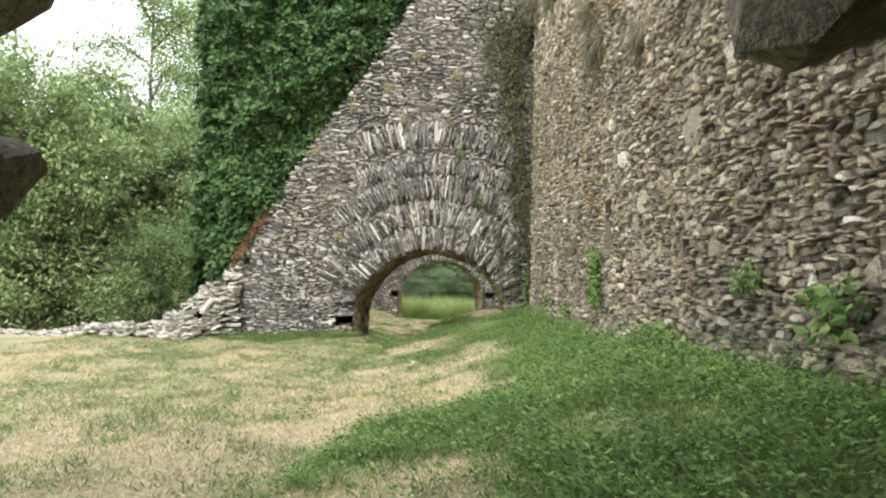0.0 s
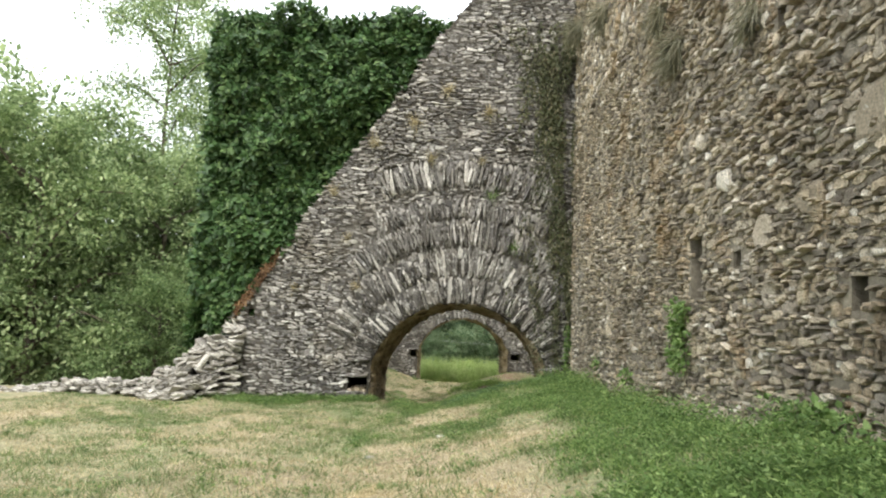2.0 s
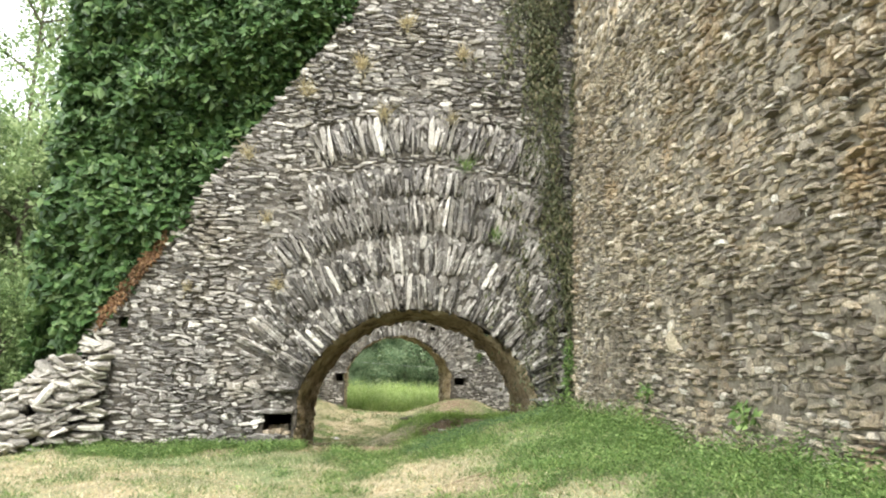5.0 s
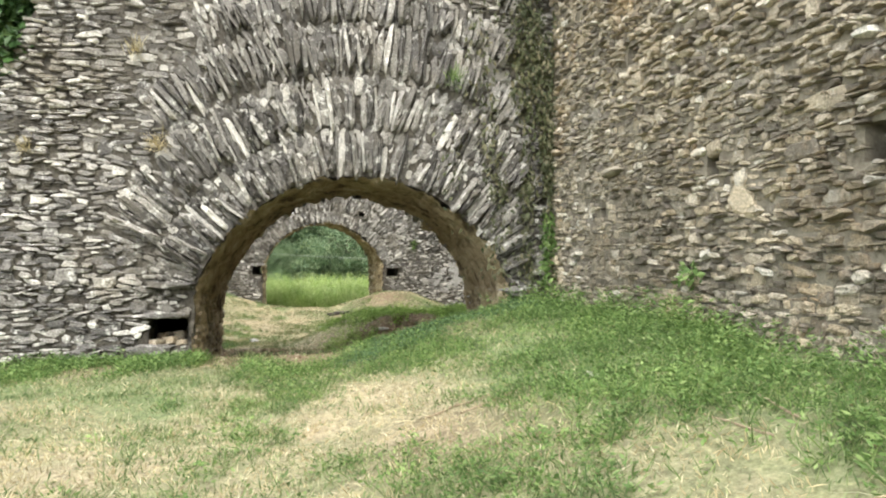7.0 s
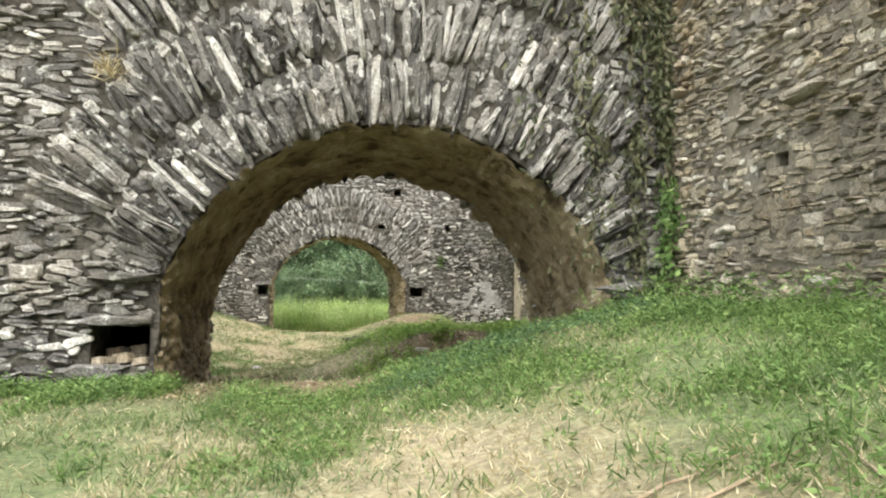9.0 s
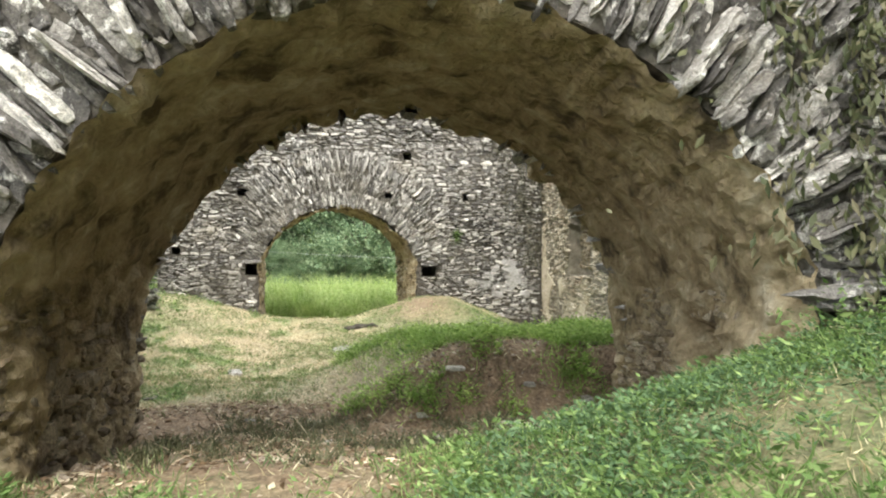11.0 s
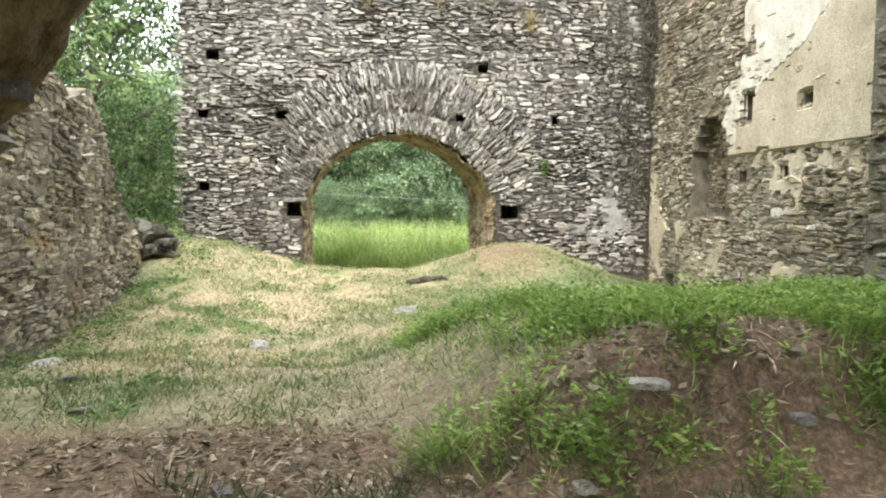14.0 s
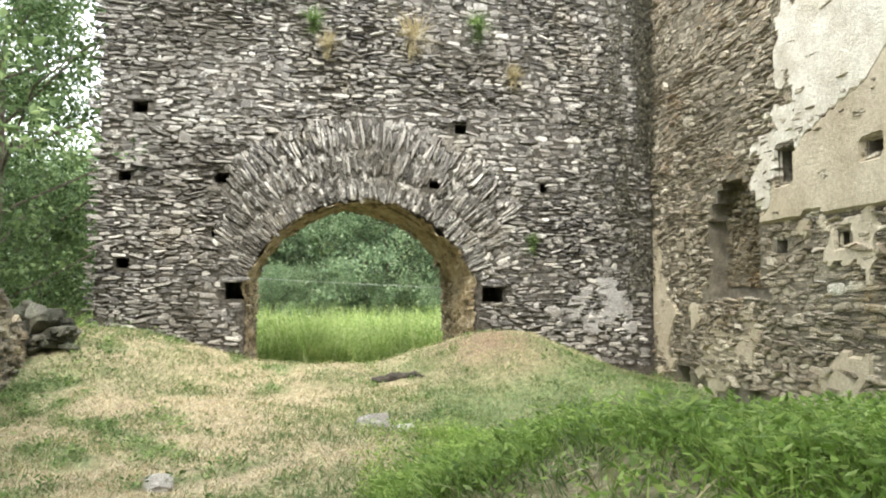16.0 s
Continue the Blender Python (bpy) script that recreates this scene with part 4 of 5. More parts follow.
def make_tree(name, label, h, spread, low, clusters, per, leaf, seed, material, twig=0.55, girth=0.02):
    r = np.random.default_rng(seed)
    root = tagged(new(name), label, "tree")
    bm = bmesh.new()
    pts = [Vector((0.25 * wob(i, seed, 0.7, 1), 0.25 * wob(i, seed, 0.7, 2), h * 0.8 * i / 8 - 0.3 * (i == 0))) for i in range(9)]
    tube(bm, pts, [girth * h * (1 - 0.1 * i) for i in range(9)], 9)
    part("trunk", bm, bark, root)
    tips = []
    for i in range(22):
        bm = bmesh.new()
        t = low + (0.93 - low) * (i + r.random()) / 22
        a = i * 2.4 + r.uniform(-0.4, 0.4)
        reach = spread * (0.45 + 0.75 * math.sin(math.pi * min(0.98, (t - low) / (1 - low) * 0.8 + 0.18))) * r.uniform(0.7, 1.15)
        p0 = pts[min(8, int(t / 0.8 * 8))].copy()
        p0.z = t * h * 0.95
        p1 = p0 + Vector((math.cos(a) * reach * 0.5, math.sin(a) * reach * 0.5, reach * 0.3))
        p2 = p0 + Vector((math.cos(a) * reach, math.sin(a) * reach, reach * r.uniform(0.1, 0.5)))
        tube(bm, [p0, p1, p2], [0.3 * girth * h, 0.2 * girth * h, 0.06 * girth * h], 5)
        part("limb", bm, bark, root)
        for q in range(clusters // 22):
            f = r.uniform(0.3, 1.05)
            base = p0.lerp(p1, f * 2) if f < 0.5 else p1.lerp(p2, f * 2 - 1)
            tips.append(np.array(base) + r.normal(0, 0.16 * reach + 0.12, 3) * np.array((1, 1, 0.8)))
    tips = np.array(tips)
    leaf_object("crown", blob_leaves(r, tips, r.uniform(0.5, 1.2, len(tips)) * twig, per, leaf), material, root)
    return root


light_leaf = leaf_material("light_tree_leaf", ((0.0, (0.12, 0.18, 0.075)), (0.6, (0.27, 0.36, 0.165)), (1.0, (0.52, 0.6, 0.34))), 0.5)
# far leaves paled towards blue: distance haze put into their colour
hazed_leaf = leaf_material("hazed_tree_leaf", ((0.0, (0.1, 0.165, 0.095)), (0.6, (0.21, 0.295, 0.17)), (1.0, (0.38, 0.46, 0.28))), 0.45)
broad = make_tree("broadleaf_tree", "broad leafy deciduous tree with light green crown", 13.5, 4.4, 0.06, 770, 52, 0.2, 1, light_leaf, twig=0.75)
dark = make_tree("broadleaf_tree", "dense dark green deciduous tree in the wood", 11.5, 4.4, 0.05, 660, 46, 0.22, 2, tree_leaf, twig=0.8)
slim = make_tree("slim_tree", "tall thin tree with sparse feathery foliage", 24.0, 3.3, 0.28, 770, 38, 0.17, 3, light_leaf, twig=0.7, girth=0.008)
shrub = make_tree("bushy_tree", "rounded bushy tree beyond the meadow", 8.0, 3.8, 0.03, 880, 54, 0.15, 4, hazed_leaf, twig=0.7)
conifer_leaf = leaf_material("conifer_leaf", ((0.0, (0.05, 0.09, 0.035)), (0.6, (0.105, 0.165, 0.065)), (1.0, (0.22, 0.3, 0.13))), 0.35)
bough = make_tree("conifer_tree", "dark tree with long drooping boughs", 13.0, 5.5, 0.06, 990, 38, 0.15, 5, conifer_leaf, twig=0.5, girth=0.012)


def plant_tree(ob, x, y, turn, s=1.0, first=False):
    m = pose(x, y, float(ground_z(x, y)) - 0.1, 0, 0, turn)
    t = ob if first else copy_thing(ob, m)
    t.matrix_basis = m @ Matrix.Diagonal((s, s, s, 1))


for ob, rows in ((broad, ((-16.0, 28.0, 0, 0.98), (-22.0, 28.5, 80, 1.25), (-12.6, 31.0, 200, 0.9), (-27.0, 26.0, 140, 1.2))),
                 (dark, ((-11.6, 34.0, 0, 0.9), (-9.6, 30.0, 60, 0.62), (-17.5, 34.0, 120, 1.15), (-23.5, 36.0, 210, 1.2), (-31, 32, 20, 1.2), (-10.6, 26.5, 33, 0.5), (-9.5, 48.5, 33, 0.55), (-15.0, 54, 10, 1.1))),
                 (slim, ((-15.2, 36.0, 0, 1.0), (-13.4, 40.0, 200, 1.0))),
                 (shrub, ((2.2, 59.0, 0, 1.0), (-4.5, 62.0, 70, 1.05), (8.0, 60.5, 200, 1.05), (-10.0, 60.0, 120, 1.1), (14.0, 64.0, 20, 1.2), (-1.0, 68.0, 250, 1.5), (6.0, 70.0, 150, 1.6), (-7.5, 70.0, 50, 1.6), (-17.0, 66.0, 15, 1.5), (12.5, 72.0, 75, 1.7), (20, 68, 200, 1.5), (0.0, 82.0, 10, 2.0), (9.0, 84.0, 100, 2.1), (-9.0, 83.0, 190, 2.1), (3.5, 64.0, 310, 0.9), (-3.0, 56.5, 40, 0.42), (1.0, 57.0, 130, 0.4), (5.5, 56.5, 220, 0.45), (9.5, 57.0, 300, 0.5), (-7.0, 57.0, 10, 0.5))),
                 (bough, ((-9.0, 44.0, 0, 0.95), (-12.5, 47.0, 140, 1.0)))):
    for i, (x, y, a, s) in enumerate(rows):
        plant_tree(ob, x, y, a, s, i == 0)


# ivy over the rear of the first cross wall
def ivy_top(u):
    return 10.4 + 0.3 * wob(u, 0, 0.8, 15) - 0.5 * float(smooth01((-6.6 - u) / 1.0))


bm = bmesh.new()
wall_cells(bm, Face((0, Y1 + 0.75, 0), (1, 0, 0), (0, 1, 0)), columns(-7.3, -2.75, 0.35, -1.0, ivy_top), 0.0, 2.0)
wall_cells(bm, Face((0, Y1 + 0.75, 0), (1, 0, 0), (0, 1, 0)), columns(-2.75, 0.4, 0.35, 3.2, ivy_top), 0.0, 2.0)
part("rear_leaf", bm, grey_mortar, wall_1)


def ivy_leaves(rng, k):
    x = rng.uniform(-7.75, 0.9, k)
    z = rng.uniform(1.6, 11.2, k)
    rake = np.array([top_1(u) for u in x])
    ok = (z > rake - 0.55 - 0.35 * rng.random(k)) & (z < 10.9 - 0.4 * rng.random(k) + 0.5 * np.sin(x * 2.1)) & ((x > -7.3) | (z > 2.4 + 0.8 * rng.random(k)))
    x, z = x[ok], z[ok]
    lump = np.array([wob(a, b, 0.75, 31) * 0.6 + wob(a, b, 1.9, 32) * 0.5 for a, b in zip(x, z)])
    near = np.clip((z - np.array([top_1(u) for u in x]) + 0.6) / 1.6, 0, 1)
    y = Y1 + 0.35 - near * 0.35 - lump * near - 0.12 * rng.random(len(x)) + 0.35 * rng.random(len(x)) ** 3
    n = len(x)
    front = np.stack((x, y, z), 1)
    # the free end and the crest
    m = k // 5
    side = np.stack((-7.6 - 0.3 * rng.random(m), rng.uniform(Y1 + 0.3, Y1 + 3.0, m), rng.uniform(1.2, 10.6, m)), 1)
    side[:, 0] -= np.array([0.35 * wob(a, b, 0.9, 35) for a, b in side[:, 1:]])
    crest = np.stack((rng.uniform(-7.6, 0.5, m), rng.uniform(Y1 + 0.2, Y1 + 2.9, m), 10.5 + 0.5 * rng.random(m)), 1)
    c = np.concatenate((front, side, crest))
    out = np.concatenate((np.tile((0, -1.0, 0.35), (n, 1)), np.tile((-1.0, -0.2, 0.3), (m, 1)), np.tile((0, -0.3, 1.0), (m, 1))))
    t = len(c)
    d = rng.normal(0, 0.7, (t, 3)) + np.array((0, 0, -0.75)) + 0.35 * out
    L = rng.uniform(0.12, 0.28, t)
    return cards(c, d, out + np.array((0, 0, 0.4)) + rng.normal(0, 0.4, (t, 3)), L, L * rng.uniform(0.55, 0.8, t))


ivy = leaf_object("ivy", ivy_leaves(np.random.default_rng(91), 52000), ivy_leaf)
tagged(ivy, "thick dark green ivy covering the broken wall", "ivy", kind="stuff")


# creepers hanging in the corner and plants rooted in the joints
def hanging(rng, k, x0, x1, y, z0, z1, size):
    x, z = x1 - (x1 - x0) * np.minimum(np.abs(rng.normal(0, 0.5, k)), 1.6), z0 + (z1 - z0) * rng.random(k)
    keep = np.array([wob(a * 3, b * 0.5, 1.0, 51) for a, b in zip(x, z)]) > -0.3 + 0.5 * rng.random(k)
    x, z = x[keep], z[keep]
    n = len(x)
    c = np.stack((x, y - 0.05 - 0.22 * rng.random(n), z), 1)
    d = rng.normal(0, 0.5, (n, 3)) + np.array((0, -0.2, -0.9))
    L = size * rng.uniform(0.6, 1.5, n)
    return cards(c, d, np.array((0, -1.0, 0.3)) + rng.normal(0, 0.5, (n, 3)), L, L * 0.4)


creeper_leaf = leaf_material("creeper_leaf", ((0.0, (0.05, 0.062, 0.03)), (0.6, (0.11, 0.12, 0.06)), (1.0, (0.22, 0.2, 0.13))), 0.3)
dusty_leaf = leaf_material("dusty_creeper_leaf", ((0.0, (0.06, 0.058, 0.042)), (0.6, (0.12, 0.113, 0.08)), (1.0, (0.23, 0.21, 0.16))), 0.3)
rng = np.random.default_rng(93)
v = np.concatenate((hanging(rng, 9000, 1.5, 2.68, Y1, 2.4, 10.5, 0.09), hanging(rng, 4200, 1.2, 2.75, Y1, 7.2, 10.8, 0.12), hanging(rng, 900, 2.1, 2.7, Y1, 0.9, 3.5, 0.09), hanging(rng, 900, 1.3, 2.5, Y1, 1.2, 3.4, 0.08)))
tagged(leaf_object("corner_creeper", v, creeper_leaf), "grey-green creeper hanging down the wall corner", "creeper", kind="stuff")
v = np.concatenate((hanging(rng, 5000, 5.2, 6.12, Y2, 1.0, 8.4, 0.07), hanging(rng, 3600, 4.6, 6.12, Y2, 2.6, 8.4, 0.07)))
tagged(leaf_object("corner_creeper", v, dusty_leaf), "dusty creeper hanging in the courtyard corner", "creeper", kind="stuff")


def tuft(rng, at, k, length, out=(0, -1, 0.4), width=0.012, droop=0.5):
    o = np.array(out, float)
    d = o + rng.normal(0, 0.55, (k, 3))
    L = length * rng.uniform(0.5, 1.2, k)
    c = np.array(at) + rng.normal(0, 0.05, (k, 3))
    return cards(c, d, np.array((0, 0, 1.0)) + rng.normal(0, 0.3, (k, 3)), L, np.full(k, width), 0.1)


for x, z, s, dry in ((-3.5, 4.35, 0.22, 1), (-4.9, 2.9, 0.2, 1), (0.45, 5.6, 0.4, 0), (1.1, 4.2, 0.35, 0), (-3.2, 3.0, 0.28, 1), (-1.8, 7.6, 0.5, 1), (-1.3, 6.6, 0.45, 1), (0.3, 8.0, 0.4, 1), (-0.9, 8.6, 0.4, 1), (-3.95, 5.6, 0.4, 1), (-2.9, 7.0, 0.5, 1), (0.1, 6.6, 0.3, 1)):
    v = tuft(rng, (x, Y1 - 0.03, z), 90, s)
    tagged(leaf_object("wall_grass", v, grass_dry if dry else herb_leaf), "dry grass tuft rooted in a wall joint" if dry else "green weed rooted in a wall joint", "grass tuft", "plants in the joints", "stuff")
for x, z, s, dry in ((0.84, 6.1, 0.75, 1), (-0.9, 5.8, 0.4, 1), (-1.2, 6.3, 0.4, 0), (3.0, 5.4, 0.35, 1), (2.2, 6.4, 0.5, 0), (-2.3, 6.9, 0.3, 0), (3.4, 1.9, 0.25, 0)):
    v = np.concatenate((tuft(rng, (x, Y2 - 0.03, z), 160, s), tuft(rng, (x, Y2 - 0.05, z - 0.1), 60, s * 0.7, (0, -0.6, -0.7))))
    tagged(leaf_object("wall_grass", v, grass_dry if dry else herb_leaf), "dry grass tuft rooted high in the wall" if dry else "green weed rooted high in the wall", "grass tuft", "plants in the joints", "stuff")

grey_leaf = leaf_material("grey_dry_stem", ((0.0, (0.16, 0.16, 0.1)), (0.6, (0.28, 0.27, 0.19)), (1.0, (0.42, 0.4, 0.31))), 0.3)
for y, z, k, s in ((12.2, 6.1, 700, 0.55), (20.6, 10.3, 700, 0.9), (17.5, 9.2, 500, 0.7), (13.0, 7.0, 400, 0.5), (9.6, 5.4, 260, 0.4)):
    v = np.concatenate((tuft(rng, (XA - 0.05, y, z), k // 2, s, (-0.5, 0, -0.9), 0.012), tuft(rng, (XA - 0.06, y + 0.15, z - 0.15), k // 2, s * 0.8, (-0.4, 0.2, -0.6), 0.014)))
    tagged(leaf_object("hanging_grass", v, grey_leaf), "grey dry grass hanging from the rubble wall", "grass tuft", "plants in the joints", "stuff")

rust_leaf = leaf_material("withered_ivy_leaf", ((0.0, (0.13, 0.07, 0.04)), (0.6, (0.25, 0.14, 0.075)), (1.0, (0.34, 0.24, 0.13))), 0.25)
u = rng.uniform(-6.5, -5.4, 900)
c = np.stack((u, np.full(900, Y1 - 0.04) - 0.08 * rng.random(900), np.array([top_1(a) for a in u]) - 0.35 * rng.random(900) ** 1.3 + 0.12), 1)
v = cards(c, rng.normal(0, 0.6, (900, 3)) + np.array((0, 0, -0.6)), np.array((0, -1.0, 0.3)) + rng.normal(0, 0.4, (900, 3)), rng.uniform(0.05, 0.12, 900), rng.uniform(0.03, 0.07, 900))
tagged(leaf_object("withered_ivy", v, rust_leaf), "withered rust-brown ivy on the raking edge", "ivy", kind="stuff")


def wall_weed(y, z, k, reach, up):
    n = k
    c = np.stack((np.full(n, XA - 0.05) - 0.16 * rng.random(n), y + rng.normal(0, reach, n), z + up * (rng.random(n) - 0.5)), 1)
    d = rng.normal(0, 0.6, (n, 3)) + np.array((-0.3, 0, -0.3))
    L = rng.uniform(0.05, 0.13, n)
    ob = leaf_object("wall_weed", cards(c, d, np.array((-1.0, 0, 0.5)) + rng.normal(0, 0.4, (n, 3)), L, L * 0.6), herb_leaf)
    tagged(ob, "green weed growing out of the rubble wall", "weed", "weeds on the rubble wall", "stuff")


for y, z, k, reach, up in ((12.0, 1.9, 420, 0.14, 0.95), (6.0, 1.95, 70, 0.1, 0.2), (4.7, 1.75, 130, 0.14, 0.35), (14.9, 1.25, 60, 0.1, 0.2), (17.6, 1.35, 45, 0.08, 0.2), (21.6, 1.6, 300, 0.12, 1.2), (8.4, 1.25, 250, 0.3, 0.3)):
    wall_weed(y, z, k, reach, up)


# ---- ground plants ----
def scatter(rng, k, x0, x1, y0, y1, density, clump=0.0):
    x, y = rng.uniform(x0, x1, k), rng.uniform(y0, y1, k)
    p = density(x, y)
    if clump:
        p = p * (0.25 + 1.5 * np.clip(0.5 + 0.9 * np.sin(x * 2.3 + 2 * np.sin(y * 1.1)) * np.sin(y * 2.0 + 1.7 * np.sin(x * 0.9)), 0, 1) ** clump)
    ok = rng.random(k) < p
    ok &= ~((y > Y1 - 0.05) & (y < Y1B) & ((x < -2.5) | (x > 1.9))) & ~((y > Y2 - 0.05) & (y < Y2B) & (np.abs(x) > 2.2))
    ok &= ~((x > XA - 0.06) & (y < Y1B)) & ~((x > 3.6) & (y < 28.2)) & (x < XB) | ((y > Y2B) & ok)
    return x[ok], y[ok]


def blades(rng, x, y, per, height, width, spread=0.05, lean=0.5):
    x, y = np.repeat(x, per), np.repeat(y, per)
    k = len(x)
    x, y = x + rng.normal(0, spread, k), y + rng.normal(0, spread, k)
    c = np.stack((x, y, ground_z(x, y) - 0.012), 1)
    d = rng.normal(0, lean, (k, 3))
    d[:, 2] = 1.0
    h = height * rng.uniform(0.35, 1.2, k)
    s = rng.normal(0, 1, (k, 3))
    s[:, 2] = 0
    return cards(c, d, s, h, np.full(k, width) * rng.uniform(0.7, 1.3, k), 0.05)


def herbs(rng, x, y, leaves, height, leaf):
    """Low leafy weeds: leaves in tiers round a short stem."""
    k = len(x)
    hh = height * rng.uniform(0.5, 1.3, k)
    x, y, hh = np.repeat(x, leaves), np.repeat(y, leaves), np.repeat(hh, leaves)
    n = len(x)
    t = rng.random(n)
    a = rng.uniform(0, 2 * math.pi, n)
    r = 0.02 + 0.05 * rng.random(n)
    px, py = x + r * np.cos(a), y + r * np.sin(a)
    c = np.stack((px, py, ground_z(x, y) + hh * t), 1)
    d = np.stack((np.cos(a), np.sin(a), 0.95 - 1.0 * rng.random(n)), 1)
    L = leaf * rng.uniform(0.5, 1.4, n)
    return cards(c, d, np.array((0, 0, 1.0)) + rng.normal(0, 0.5, (n, 3)), L, L * rng.uniform(0.28, 0.5, n))


rng = np.random.default_rng(101)
dry_d = lambda x, y: np.clip(1.0 - 0.8 * green_cover(x, y), 0.25, 1) * (1 - 0.8 * soil_cover(x, y))
green_d = lambda x, y: np.clip(0.8 * green_cover(x, y) + 0.22 + 0.12 * (y > 26), 0, 1) * (1 - 0.8 * soil_cover(x, y))
x, y = scatter(rng, 44000, -11, 2.7, 2.5, 22.2, dry_d)
x2, y2 = scatter(rng, 26000, -5.3, 6.1, 25.4, 40, dry_d)
v = blades(rng, np.concatenate((x, x2)), np.concatenate((y, y2)), 4, 0.085, 0.009, 0.06, 1.1)
tagged(leaf_object("dry_grass", v, grass_dry), "short straw-coloured dry grass", "grass", kind="stuff")
x, y = scatter(rng, 50000, -11, 2.7, 2.5, 22.2, green_d, 1.0)
x2, y2 = scatter(rng, 36000, -5.3, 6.1, 25.2, 40, green_d, 1.0)
v = blades(rng, np.concatenate((x, x2)), np.concatenate((y, y2)), 4, 0.09, 0.009, 0.05, 0.8)
tagged(leaf_object("green_grass", v, grass_green), "short green grass in patches", "grass", kind="stuff")
lush = lambda x, y: np.clip(1.3 * green_cover(x, y) - 0.4, 0, 1) * (y < 22) * (0.45 + 0.55 * (np.sin(x * 3.1 + 2 * np.sin(y * 1.7)) * np.sin(y * 2.6 + x) > -0.35))
x, y = scatter(rng, 21000, -2, 2.7, 1.5, 21.8, lush, 1.0)
v = np.concatenate((herbs(rng, x, y, 11, 0.13, 0.042), blades(rng, x, y, 4, 0.17, 0.007, 0.06, 0.6)))
x, y = scatter(rng, 9000, -1.2, 2.68, 2.2, 7.5, lambda x, y: np.clip(1.5 * green_cover(x, y) - 0.3, 0, 1), 0.5)
v = np.concatenate((v, herbs(rng, x, y, 12, 0.17, 0.05), blades(rng, x, y, 4, 0.2, 0.007, 0.06, 0.6)))
tagged(leaf_object("leafy_weeds", v, herb_leaf), "lush green leafy weeds along the wall foot", "weeds", kind="stuff")
near_wall = lambda x, y: np.exp(-((2.7 - x) / 0.6) ** 2) * (y < 21.8)
x, y = scatter(rng, 2600, 1.0, 2.68, 3, 21.8, near_wall, 0.8)
v = herbs(rng, x, y, 20, 0.3, 0.05)
tagged(leaf_object("tall_weeds", v, herb_leaf), "taller green weeds against the wall", "weeds", kind="stuff")
# herb leaf colour raised for the bank, to offset its shade
lit_bank_leaf = leaf_material("lit_bank_weed_leaf", ((0.0, (0.12, 0.2, 0.04)), (0.6, (0.26, 0.4, 0.09)), (1.0, (0.46, 0.58, 0.2))), 0.5)
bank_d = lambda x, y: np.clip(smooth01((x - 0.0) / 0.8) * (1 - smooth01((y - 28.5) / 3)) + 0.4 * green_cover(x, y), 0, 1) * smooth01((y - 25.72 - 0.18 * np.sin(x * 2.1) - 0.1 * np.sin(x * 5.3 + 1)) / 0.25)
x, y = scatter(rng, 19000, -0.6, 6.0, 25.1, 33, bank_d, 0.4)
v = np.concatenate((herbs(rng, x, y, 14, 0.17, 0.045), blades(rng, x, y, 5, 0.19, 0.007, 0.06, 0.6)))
tagged(leaf_object("bank_weeds", v, lit_bank_leaf), "bright green weeds on the earth bank", "weeds", kind="stuff")
foot = lambda x, y: np.clip(np.exp(-((22 - y) / 0.45) ** 2) * (x < -2.9) + 0.6 * np.exp(-((x + 4.6) / 0.5) ** 2) * (y > 25.5) + np.exp(-((x - 6.0) / 0.5) ** 2) * (y > 28), 0, 1)
x, y = scatter(rng, 9000, -7, 6.1, 20.6, 38, foot, 1.0)
x2, y2 = scatter(rng, 2600, -7.0, -2.5, 20.5, 21.82, lambda x, y: np.clip(np.exp(-((21.85 - y) / 0.5) ** 2) + 0.25, 0, 1), 0.7)
v = np.concatenate((herbs(rng, x, y, 10, 0.2, 0.06), herbs(rng, x2, y2, 14, 0.14, 0.05), blades(rng, x2, y2, 5, 0.16, 0.008, 0.07, 0.7)))
tagged(leaf_object("wall_foot_weeds", v, herb_leaf), "green weeds along the foot of the walls", "weeds", kind="stuff")
tuft_x, tuft_y = scatter(rng, 2600, -9, 4.5, 3, 38, lambda x, y: 0.5 * (1 - 0.8 * soil_cover(x, y)), 1.0)
v = np.concatenate((blades(rng, tuft_x, tuft_y, 24, 0.15, 0.009, 0.1, 0.6), herbs(rng, tuft_x[::3], tuft_y[::3], 12, 0.08, 0.07)))
tagged(leaf_object("grass_tufts", v, grass_green), "scattered taller tufts of green grass", "grass", kind="stuff")
soil_d = lambda x, y: np.clip(0.05 + 0.2 * soil_cover(x, y), 0, 1) * (y > 22) * (y < 26)
x, y = scatter(rng, 900, -2.3, 1.9, 22, 25.4, soil_d, 1.0)
v = np.concatenate((blades(rng, x, y, 30, 0.17, 0.008, 0.07, 0.7), herbs(rng, x, y, 8, 0.08, 0.05)))
tagged(leaf_object("passage_grass", v, creeper_leaf), "dull grass tufts on the bare soil of the passage", "grass", kind="stuff")

# single rosettes of weeds standing in the straw
clump_d = lambda x, y: clumps(x, y) * (1 - 0.9 * soil_cover(x, y)) * (1 - smooth01((np.abs(x + 0.9) < 0.7) * 0.8))
x, y = scatter(rng, 5500, -5.2, 5.5, 26.2, 38.6, clump_d)
x2, y2 = scatter(rng, 2600, -9, 0.5, 7.5, 21.6, lambda x, y: 0.7 * clumps(x * 0.8 + 3, y * 0.8) + 0 * x)
